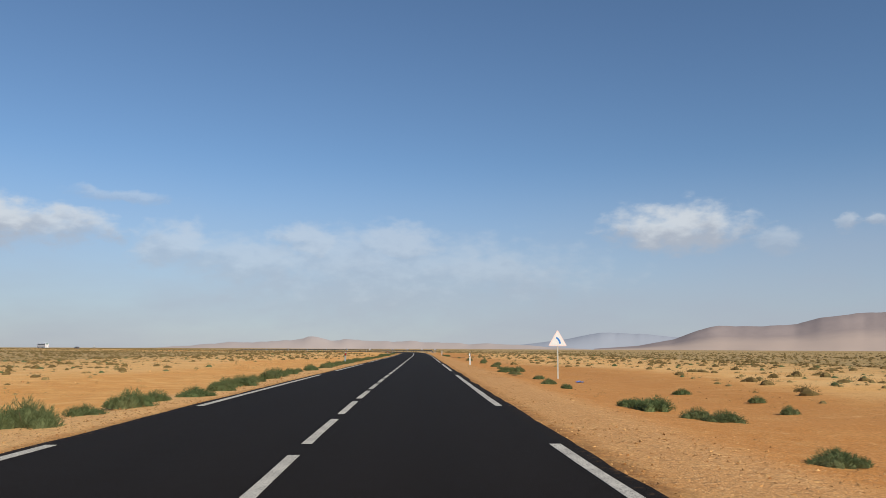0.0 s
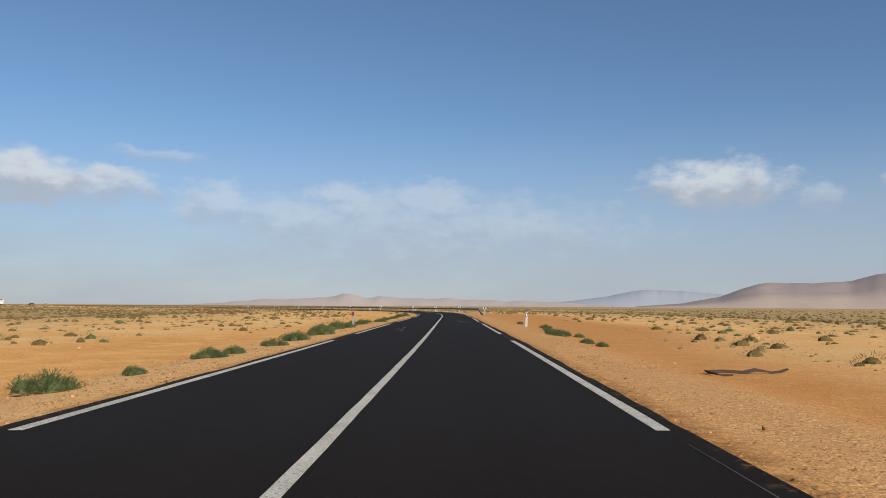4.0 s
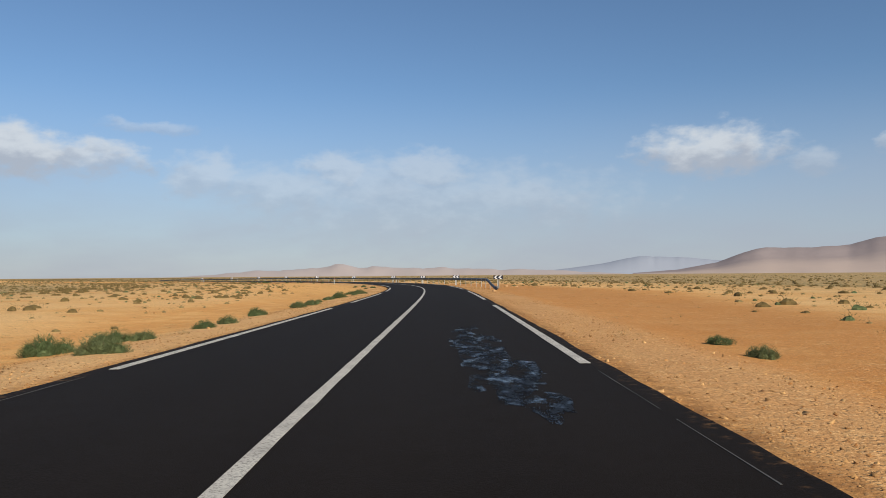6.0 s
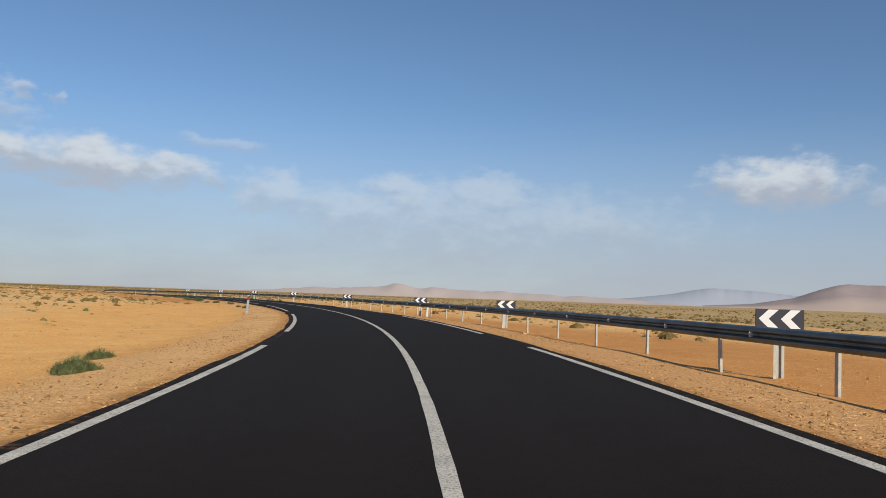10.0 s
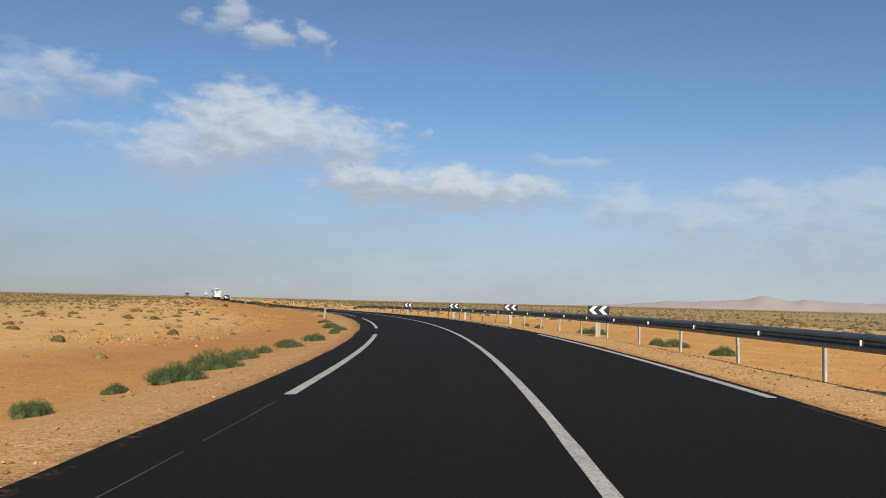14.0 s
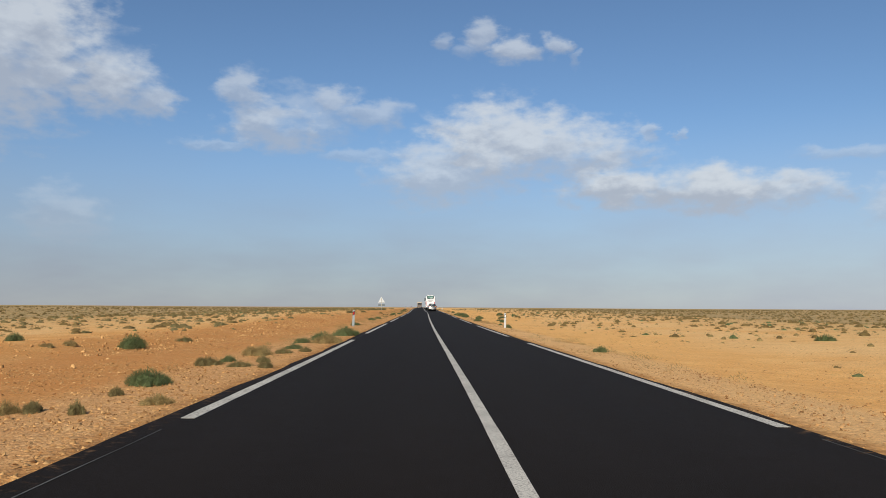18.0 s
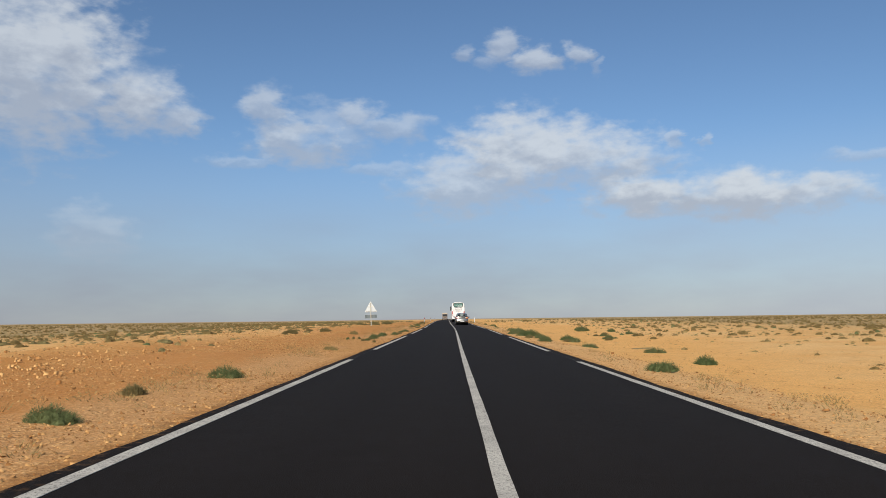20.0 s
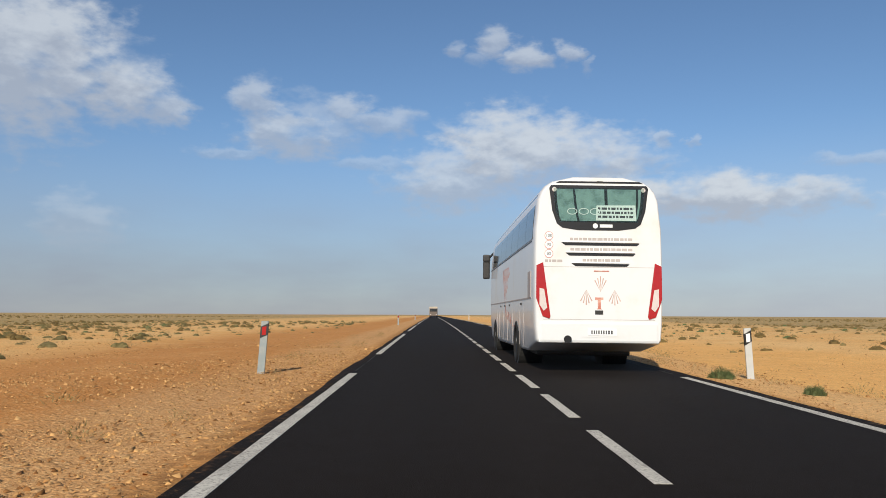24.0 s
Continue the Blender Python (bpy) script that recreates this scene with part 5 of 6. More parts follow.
def writing(text, size, material, parent, place, name="lettering"):
    """Raised letters as a mesh."""
    cu = bpy.data.curves.new(name, "FONT")
    cu.body, cu.size, cu.extrude, cu.align_x, cu.align_y = text, size, 0.001, "CENTER", "CENTER"
    tmp = new(name, cu)
    bpy.context.view_layer.update()
    me = bpy.data.meshes.new_from_object(tmp.evaluated_get(bpy.context.evaluated_depsgraph_get()))
    bpy.data.objects.remove(tmp)
    me.materials.clear()
    me.materials.append(material)
    ob = new(name, me)
    ob.parent = parent
    ob.matrix_basis = place
    return ob


def bus_half(z):
    return float(np.interp(z, [0.3, 0.9, 1.3, 2.3, 2.8, 3.4, 3.62, 3.76, 3.84], [1.215, 1.262, 1.275, 1.275, 1.262, 1.20, 1.11, 0.90, 0.5]))


def build_bus():
    rng_ = random.Random(8)
    bus = new("coach")
    L = 12.2
    zs = [0.9, 1.3, 1.8, 2.3, 2.8, 3.2, 3.4, 3.55, 3.66, 3.75, 3.82]
    rings = []
    for y, k, dz in ((0.0, 0.955, -0.06), (0.035, 0.978, -0.03), (0.10, 0.992, -0.01), (0.25, 1, 0), (1.5, 1, 0), (4, 1, 0.01), (7, 1, 0.01), (10, 1, 0), (11.4, 1, -0.03), (11.9, 0.985, -0.10), (12.12, 0.95, -0.2), (L, 0.90, -0.3)):
        zb = float(np.interp(y, [0, 1.6, 11, 12.2], [0.60, 0.36, 0.34, 0.40]))
        pts = [(bus_half(zb + 0.05) * k - 0.03, zb), (bus_half(zb + 0.06) * k, zb + 0.06)] + [(bus_half(z) * k, z + dz * (z > 3)) for z in zs] + [(0.5 * k, 3.845 + dz)]
        ring = [(x, y, z) for x, z in pts] + [(-x, y, z) for x, z in reversed(pts)]
        rings.append(ring)
    part("body", loft(rings), BUSWHITE, bus, smooth=False)
    for f in bus.children[0].data.polygons:
        f.use_smooth = abs(f.normal.y) < 0.8
    # roof unit and rear roof cap
    part("roof_unit", box(0, 5.2, 3.86, 1.5, 2.6, 0.16, 0.06), BUSWHITE, bus, "low white roof unit")
    part("roof_slot", face_prism([(-0.85, 3.70), (0.88, 3.70), (0.80, 3.735), (-0.78, 3.735)], -0.001, 0.006), BLACKTRIM, bus, "thin dark slot under the roof edge")
    part("high_stop_lamp", box(0.02, -0.012, 3.725, 0.12, 0.012, 0.03, 0.004), CARBLACK, bus)
    # rear window: black surround, curtain, papers, glass
    win = part("rear_window", face_prism([(-0.98, 3.60), (-0.94, 3.655), (0.94, 3.655), (0.98, 3.60), (0.92, 3.15), (0.83, 2.90), (0.72, 2.82), (0.4, 2.775), (-0.4, 2.775), (-0.72, 2.82), (-0.83, 2.90), (-0.92, 3.15)], -0.001, 0.010), BLACKTRIM, bus, "black-framed rear window")
    cb = bmesh.new()
    cols_ = 40
    rows_ = [(3.58, 0.84), (3.3, 0.82), (3.05, 0.78), (2.955, 0.74)]
    grid_ = [[cb.verts.new((-hw + 2 * hw * i / cols_, -0.016 - 0.004 * math.sin(i * 1.25 + z * 2) - 0.003 * math.sin(i * 0.47), z)) for i in range(cols_ + 1)] for z, hw in rows_]
    for a, b in zip(grid_, grid_[1:]):
        for i in range(cols_):
            cb.faces.new((a[i], a[i + 1], b[i + 1], b[i]))
    part("curtain", cb, CURTAIN, win, "drawn grey-green curtain", smooth=True)
    part("notice", face_prism([(-0.06, 2.965), (0.74, 2.965), (0.72, 3.27), (-0.05, 3.26)], -0.024, 0.003), PAPER, win, "white paper notice")
    for z in (3.20, 3.12, 3.04):
        bars(win, "notice_print", -0.02, 0.69, z, 0.045, -0.0275, INK, rng_, 0.5)
    for cx in (-0.53, -0.30, -0.08):
        part("window_sticker", ring_plate(cx, 3.14, 0.10, 0.014, -0.0285, rz=0.065), PAPER, win, "white oval sticker")
    for cx in (-0.88, 0.88):
        part("marker_lamp", rod((cx, -0.008, 3.57), (cx, -0.02, 3.57), 0.045, None, 16), TAILCLEAR, win)
    gl = part("glass", face_prism([(-0.90, 3.60), (0.90, 3.60), (0.86, 3.15), (0.76, 2.93), (-0.76, 2.93), (-0.86, 3.15)], -0.034, 0.004), CLEARGLASS, win)
    gl.visible_shadow = False
    part("maker_mark", face_prism(disc_outline(-0.07, 2.86, 0.05), -0.011, 0.003), PAPER, win, "plain white round mark")
    part("maker_bar", face_prism([(0.02, 2.83), (0.27, 2.83), (0.27, 2.89), (0.02, 2.89)], -0.011, 0.003), PAPER, win, "plain white bar")
    # louvres and print on the engine lid
    for z, x0, x1 in ((2.505, -0.74, 0.80), (2.305, -0.66, 0.72), (2.10, -0.54, 0.60)):
        part("louvre", face_prism([(x0, z + 0.028), (x1, z + 0.012), (x1 - 0.05, z - 0.03), (x0 + 0.08, z - 0.03)], 0.0, 0.006), BLACKTRIM, bus, "dark air slot")
        part("louvre_lip", box((x0 + x1) / 2, -0.012, z + 0.034, x1 - x0 - 0.02, 0.03, 0.014, 0.005), BUSWHITE, bus)
    bars(bus, "lettering", -0.57, 0.66, 2.60, 0.05, 0.0, GREYPRINT, rng_)
    bars(bus, "lettering", -0.56, 0.66, 2.40, 0.05, 0.0, GREYPRINT, rng_)
    bars(bus, "lettering", -0.32, 0.42, 2.19, 0.05, 0.0, GREYPRINT, rng_)
    part("handle_slot", box(0.05, -0.003, 1.98, 0.30, 0.012, 0.022, 0.004), FADEDRED, bus, "narrow reddish slot")
    for x0, z0, x1, z1 in ((-1.09, 2.05, 1.10, 2.06), (-1.10, 1.035, 1.10, 1.045)):
        part("lid_seam", face_prism([(x0, z0), (x1, z0), (x1, z1), (x0, z1)], 0.001, 0.003), GREYPRINT, bus)
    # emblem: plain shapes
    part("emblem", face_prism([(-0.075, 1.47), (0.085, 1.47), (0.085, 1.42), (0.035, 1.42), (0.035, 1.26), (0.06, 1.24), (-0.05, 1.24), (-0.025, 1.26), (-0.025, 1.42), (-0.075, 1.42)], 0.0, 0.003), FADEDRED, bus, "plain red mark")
    fb = bmesh.new()
    for cx, cz, flip in ((-0.25, 1.36, 1), (0.03, 1.84, -1), (0.31, 1.36, 1)):
        for k in range(-2, 3):
            a = radians(90 + 11 * k)
            tip = (cx, cz + 0.26 * (flip > 0) - 0.26 * (flip < 0) * 1.0)
            dx, dz_ = math.cos(a) * 0.30, -flip * math.sin(a) * (0.30 - 0.03 * abs(k))
            p0, p1 = Vector(tip), Vector((tip[0] + dx, tip[1] + dz_))
            nrm = Vector((-(p1 - p0).y, (p1 - p0).x)).normalized() * 0.012
            prism([(p0.x, p0.y), (p1.x - nrm.x, p1.y - nrm.y), (p1.x + nrm.x, p1.y + nrm.y)], -0.003, Matrix.Translation((0, 0.0, 0)), fb)
    part("fan_mark", fb, FANPRINT, bus, "three faded red fan marks")
    part("badge", box(0.0, -0.004, 1.18, 0.16, 0.012, 0.08, 0.005), CARBLACK, bus, "small black badge")
    # lamps
    for sx in (-1, 1):
        lamp = [(1.23, 2.08), (1.10, 2.14), (1.05, 1.78), (0.955, 1.10), (0.975, 1.055), (1.11, 1.10), (1.235, 1.45)]
        tl = part("tail_light", face_prism([(sx * x, z) for x, z in lamp][::sx], 0.012, 0.035), TAILRED, bus, "tall red tail light")
        part("clear_lamp", face_prism([(sx * x, z) for x, z in ((1.17, 1.64), (1.08, 1.62), (1.02, 1.26), (1.09, 1.20), (1.17, 1.32))][::sx], -0.024, 0.006), TAILCLEAR, tl)
        part("reflector", rod((sx * 1.05, 0.0, 0.87), (sx * 1.05, -0.014, 0.87), 0.05, None, 18), TAILRED, bus, "round red reflector")
    part("bumper", box(0, 0.03, 0.80, 2.34, 0.10, 0.40, 0.045), BUSWHITE, bus, "rounded white rear bumper")
    part("plate_recess", face_prism([(-0.34, 0.70), (0.42, 0.70), (0.36, 0.93), (-0.28, 0.93)], -0.021, 0.003), BUSWHITE, bus)
    pl = part("number_plate", box(0.06, -0.030, 0.80, 0.56, 0.012, 0.13, 0.004), PAPER, bus, "white number plate with dark bars")
    bars(pl, "plate_print", -0.16, 0.28, 0.80, 0.07, -0.037, INK, rng_, 0.3, (0.022, 0.036))
    part("exhaust", rod((-0.62, 0.05, 0.66), (-0.62, -0.06, 0.66), 0.075, None, 18), BLACKTRIM, bus, "dark exhaust opening")
    part("underbody", box(0, 6.5, 0.42, 2.0, 9.8, 0.30, 0.05), CARBLACK, bus, "dark underbody")
    # speed discs
    for txt, z in (("100", 2.66), ("90", 2.485), ("80", 2.31)):
        d = part("speed_disc", face_prism(disc_outline(-0.985, z, 0.085, 24), 0.0, 0.004), PAPER, bus, "round white speed disc")
        part("disc_rim", ring_plate(-0.985, z, 0.085, 0.010, -0.004), FADEDRED, d)
        writing(txt, 0.085, INK, d, pose(-0.985, -0.0055, z, 90, 0, 0))
    bars(bus, "lettering", -1.06, -0.72, 2.17, 0.05, 0.0, GREYPRINT, rng_)
    # sides
    for sx in (-1, 1):
        ys = [0.28, 1.55, 3.1, 4.65, 6.2, 7.75, 9.3, 10.75]
        for a, b in zip(ys, ys[1:]):
            q_ = []
            for z in (2.62, 2.9, 3.2, 3.50):
                for y in (a + 0.012, b - 0.012):
                    q_.append((sx * (bus_half(z) + 0.006), y, z))
            me_ = mesh_from("side_window", q_, [(0, 1, 3, 2), (2, 3, 5, 4), (4, 5, 7, 6)], TINTED)
            ob_ = new("side_window", me_)
            ob_.parent = bus
            sol = ob_.modifiers.new("thickness", "SOLIDIFY")
            sol.thickness, sol.offset = 0.008, 0
        for z, h in ((2.585, 0.022), (1.46, 0.03)):
            part("side_trim", box(sx * (bus_half(z) + 0.004), 6.0, z, 0.012, 11.2, h, 0.003), BLACKTRIM if z > 2 else GREYPRINT, bus)
        for y in (1.9, 2.6, 4.3, 5.6, 6.9, 8.2, 8.95):
            part("hatch_seam", box(sx * (bus_half(1.0) + 0.005), y, 0.95, 0.008, 0.014, 0.98, 0.0), GREYPRINT, bus)
        for y in (2.25, 5.0, 6.3, 7.6):
            part("hatch_handle", box(sx * (bus_half(1.3) + 0.008), y, 1.36, 0.016, 0.16, 0.05, 0.006), CARBLACK, bus)
        # slanted faded stripes along the flank
        sb = bmesh.new()
        for k in range(7):
            y0 = 3.4 + 0.42 * k
            pts = [(y0, 0.75 + 0.05 * k), (y0 + 1.9 - 0.15 * k, 2.35), (y0 + 1.98 - 0.15 * k, 2.35), (y0 + 0.14, 0.75 + 0.05 * k)]
            vs = [sb.verts.new((sx * (bus_half(z) + 0.0035 + 0.0004 * k), y, z)) for y, z in pts]
            sb.faces.new(vs)
        st = part("flank_stripes", sb, FADEDRED, bus, "faded red slanted stripes")
        sol = st.modifiers.new("thickness", "SOLIDIFY")
        sol.thickness, sol.offset = 0.002, 0
        for y in (3.45, 9.75):
            arch = bmesh.new()
            rod((sx * 0.7, y, 0.52), (sx * (bus_half(0.6) + 0.012), y, 0.52), 0.62, arch, 32)
            part("wheel_arch", arch, CARBLACK, bus)
            wheel(bus, sx * 1.13, y, 0.51, 0.30, 0.30, sx)
        part("engine_grille", box(sx * (bus_half(1.7) + 0.004), 0.75, 1.72, 0.012, 0.5, 0.55, 0.004), GREYPRINT, bus)
    # mirrors on drooping arms
    for sx in (-1, 1):
        arm = part("mirror_arm", rod((sx * 1.12, 12.0, 3.28), (sx * 1.40, 12.25, 2.98), 0.035, None, 10), CARBLACK, bus)
        part("mirror", box(sx * 1.40, 12.25, 2.66, 0.24, 0.14, 0.62, 0.05), CARBLACK, arm, "black side mirror")
        part("wide_mirror", box(sx * 1.40, 12.2, 3.06, 0.26, 0.14, 0.26, 0.06), CARBLACK, arm)
    part("windscreen", prism([(-1.08, 1.25), (1.08, 1.25), (1.0, 3.35), (-1.0, 3.35)], 0.02, Matrix.Translation((0, 12.2, 0))), TINTED, bus, "large tinted windscreen")
    tagged(bus, "tall white coach with curtained rear window and red tail lights", "bus")
    return bus


def rear_skin(x, z):
    """How far the car's rear face lies ahead of its rearmost point."""
    lid = float(np.interp(z, [0.33, 0.42, 0.60, 0.66, 0.71, 0.85, 1.08, 1.15], [0.06, 0.0, 0.0, 0.02, 0.055, 0.07, 0.055, 0.07]))
    return lid + 0.10 * (abs(x) / 0.87) ** 2.5


def build_car():
    rng_ = random.Random(3)
    car = new("sedan_car")
    width = ([0.0, 0.10, 0.35, 0.9, 2.2, 3.4, 3.9, 4.2, 4.33], [0.70, 0.80, 0.845, 0.862, 0.866, 0.858, 0.83, 0.74, 0.60])
    top = ([0.0, 0.05, 0.14, 0.30, 0.62, 0.9, 2.8, 3.15, 3.5, 4.0, 4.2, 4.33], [1.01, 1.11, 1.15, 1.155, 1.13, 1.05, 0.99, 0.995, 0.95, 0.84, 0.74, 0.58])
    low = ([0.0, 0.3, 0.6, 3.8, 4.33], [0.33, 0.25, 0.21, 0.20, 0.27])
    rings = []
    # wheel openings: the lower edge rises over each axle
    arch = [math.cos(math.pi * i / 12) for i in range(13)]
    stations = [(0.0, 0.0), (0.0, 0.3), (0.0, 0.6), (0.0, 0.85)] + [(y, 1.0) for y in sorted([0.0, 0.02, 0.05, 0.10, 0.16, 0.3, 0.42, 1.5, 2.0, 2.5, 2.9, 4.0, 4.15, 4.27, 4.33] + [yc - 0.365 * c for yc in (0.90, 3.53) for c in arch])]
    for y, k in stations:
        w, zt, zb = float(np.interp(y, *width)), float(np.interp(y, *top)), float(np.interp(y, *low))
        for yc in (0.90, 3.53):
            if abs(y - yc) < 0.3649:
                zb = max(zb, 0.32 + math.sqrt(0.365 ** 2 - (y - yc) ** 2))
        sh = zt - 0.16
        rise = sh - zb
        mid = zb + max(min(0.24, 0.5 * rise), 0.5 * rise)
        pts = [(0.0, zb), (w * 0.86, zb), (w * 0.955, zb + min(0.05, 0.1 * rise)), (w * 0.985, zb + min(0.14, 0.28 * rise)), (w, zb + min(0.24, 0.45 * rise)), (w, mid), (w * 1.0, mid + 0.15 * rise), (w * 0.99, sh), (w * 0.965, zt - 0.075), (w * 0.92, zt - 0.025), (w * 0.80, zt - 0.004), (w * 0.4, zt + 0.012), (0, zt + 0.016)]
        back_ = max(0.0, 1 - y / 0.5)
        ring = []
        for x, z in pts:
            x *= k
            ring.append((x, y + rear_skin(x, z) * back_, z))
        ring += [(-x, yy, z) for x, yy, z in reversed(ring[1:-1])]
        rings.append(ring)
    shell = loft(rings)
    bmesh.ops.remove_doubles(shell, verts=shell.verts, dist=0.002)
    bmesh.ops.dissolve_degenerate(shell, edges=shell.edges, dist=0.001)
    body = part("body", shell, CARPAINT, car, smooth=True)
    for y in (0.90, 3.53):
        part("wheel_well", rod((-0.72, y, 0.36), (0.72, y, 0.36), 0.37, None, 28), CARBLACK, car)
    # cabin: leaning sides, curved roof line
    def lean(z):
        return 0.815 - 0.36 * (z - 0.95)

    roofline = ([0.50, 0.60, 0.80, 1.00, 1.18, 1.35, 1.60, 1.90, 2.20, 2.40, 2.75, 3.10, 3.28], [1.07, 1.165, 1.28, 1.38, 1.455, 1.495, 1.525, 1.535, 1.515, 1.47, 1.30, 1.09, 0.98])
    cab = []
    for y, zr in zip(*roofline):
        tuck = float(np.interp(y, [0.5, 0.9, 2.6, 3.28], [0.05, 0.0, 0.0, 0.06]))
        pts = [(lean(0.90) - tuck, 0.90)]
        for d in (0.075, 0.045, 0.018):
            pts.append((lean(max(zr - d, 0.90)) - tuck - (0.05 - 0.6 * d) * 0.35, max(zr - d, 0.905)))
        pts += [(lean(zr) - tuck - 0.075, zr), (lean(zr) * 0.5, zr + 0.014), (0.0, zr + 0.018)]
        ring = [(x, y, z) for x, z in pts]
        ring += [(-x, y, z) for x, _, z in reversed(ring[:-1])]
        cab.append(ring)
    shell = loft(cab)
    holes = []
    for f in shell.faces:
        c = f.calc_center_median()
        over = c.z > float(np.interp(c.y, *roofline)) - 0.012 and f.normal.z > -0.95
        if over and (0.60 < c.y < 1.18 or 2.40 < c.y < 3.10) and abs(c.x) < lean(c.z) - 0.07:
            holes.append(f)
    bmesh.ops.delete(shell, geom=holes, context="FACES")
    part("roof", shell, CARPAINT, car, smooth=True)
    # seen through the rear window
    part("parcel_shelf", box(0, 0.93, 1.000, 1.20, 0.62, 0.03, 0.01), CARBLACK, car, "black parcel shelf")
    for x, y, w, top in ((-0.31, 1.36, 0.50, 1.20), (0.31, 1.36, 0.50, 1.20), (-0.36, 2.12, 0.46, 1.22), (0.36, 2.12, 0.46, 1.22)):
        seat = part("seat_back", box(x, y, top - 0.30, w, 0.14, 0.60, 0.05, segments=3), SEATCLOTH, car, "dark cloth seat back")
        part("headrest", box(x, y + 0.02, top + 0.09, 0.26, 0.10, 0.17, 0.04, segments=3), SEATCLOTH, seat)
    part("dashboard", box(0, 2.92, 0.98, 1.24, 0.34, 0.10, 0.04), CARBLACK, car, "black dashboard")

    def sloped(name, y0, y1, x0, x1, material, lift, label=""):
        """A pane across the car that follows the roof line from y0 to y1."""
        k, m_ = 8, 10
        vs, fs = [], []
        for i in range(k + 1):
            u = i / k
            y = y0 + (y1 - y0) * u
            z = float(np.interp(y, *roofline))
            slope = (float(np.interp(y + 0.02, *roofline)) - float(np.interp(y - 0.02, *roofline))) / 0.04
            nv = Vector((0, -slope, 1)).normalized() * lift
            for j in range(m_ + 1):
                v = -1 + 2 * j / m_
                hw = x0 + (x1 - x0) * u
                vs.append((v * hw, y + nv.y, z + 0.017 - 0.012 * v * v + nv.z))
        for i in range(k):
            for j in range(m_):
                a = i * (m_ + 1) + j
                fs.append((a, a + 1, a + m_ + 2, a + m_ + 1))
        ob_ = new(name, mesh_from(name, vs, fs, material, True))
        ob_.parent = car
        if label:
            ob_["label"] = label
        sol_ = ob_.modifiers.new("thickness", "SOLIDIFY")
        sol_.thickness, sol_.offset = 0.006, 0
        return ob_

    for y0, y1, x0, x1 in ((0.575, 0.625, 0.705, 0.695), (1.195, 1.245, 0.605, 0.60)):
        sloped("window_seal", y0, y1, x0, x1, CARBLACK, 0.004)
    for ob_ in (sloped("rear_window", 0.60, 1.22, 0.68, 0.58, CABINGLASS, 0.009, "sloping tinted rear window"), sloped("windscreen", 3.18, 2.34, 0.70, 0.60, CABINGLASS, 0.009)):
        ob_.visible_shadow = False

    def side_pane(name, sx, outline, material, out_):
        vs = [(sx * (lean(z) + out_ + e), y, z) for e in (0.0, 0.004) for y, z in outline]
        k = len(outline)
        fs = [tuple(range(k)), tuple(range(2 * k - 1, k - 1, -1))] + [(i, (i + 1) % k, k + (i + 1) % k, k + i) for i in range(k)]
        ob_ = new(name, mesh_from(name, vs, fs, material))
        ob_.parent = car
        return ob_

    lamp_plan = [(0.525, 0.09), (0.575, 0.098), (0.64, 0.108), (0.70, 0.125), (0.76, 0.165), (0.80, 0.225), (0.832, 0.31), (0.85, 0.41)]
    for sx in (-1, 1):
        side_pane("window_seal", sx, [(0.84, 1.005), (2.98, 0.985), (2.40, 1.40), (2.15, 1.445), (1.35, 1.425), (1.10, 1.335)], CARBLACK, 0.002)
        side_pane("front_window", sx, [(2.00, 1.015), (2.88, 1.005), (2.36, 1.375), (2.14, 1.415), (1.98, 1.415)], CARGLASS, 0.008)
        side_pane("rear_door_window", sx, [(1.20, 1.015), (1.93, 1.015), (1.91, 1.412), (1.40, 1.402), (1.22, 1.355)], CARGLASS, 0.008)
        side_pane("quarter_window", sx, [(0.93, 1.02), (1.14, 1.015), (1.16, 1.33)], CARGLASS, 0.008)
        for y in (1.16, 2.02, 3.02):
            part("door_seam", box(sx * 0.862, y, 0.64, 0.010, 0.008, 0.56, 0.0), CARBLACK, car)
        for y in (1.34, 2.22):
            hd = part("door_handle", box(sx * 0.868, y, 0.84, 0.03, 0.16, 0.03, 0.010), CARPAINT, car)
            part("handle_cup", box(sx * 0.856, y - 0.02, 0.84, 0.012, 0.10, 0.07, 0.005), CARBLACK, hd)
        part("sill", box(sx * 0.825, 2.2, 0.235, 0.05, 2.1, 0.07, 0.015), CARPAINT, car, "grey door sill")
        mr = part("mirror", box(sx * 0.97, 2.80, 1.04, 0.19, 0.11, 0.14, 0.045, segments=3), CARBLACK, car, "black door mirror")
        part("mirror_stalk", box(sx * 0.86, 2.82, 0.99, 0.12, 0.05, 0.05, 0.012), CARBLACK, mr)
        for y in (0.90, 3.53):
            wheel(car, sx * 0.765, y, 0.305, 0.185, 0.20, sx, 8, "dusty black tyre on a plain steel wheel")

        def lamp(points, z_low, z_high, out_, thick):
            rings_ = []
            for i, (x, y) in enumerate(points):
                j, k = max(i - 1, 0), min(i + 1, len(points) - 1)
                d = Vector((points[k][0] - points[j][0], points[k][1] - points[j][1]))
                nv = Vector((d.y, -d.x)).normalized()
                zl, zh = z_low[i], z_high[i]
                rings_.append([(sx * (x + nv.x * o_), y + nv.y * o_, z) for o_, z in ((out_, zl + 0.012), (out_, (zl + zh) / 2), (out_, zh - 0.012), (out_ - 0.008, zh), (out_ - thick, zh), (out_ - thick, zl), (out_ - 0.008, zl))])
            return loft(rings_)

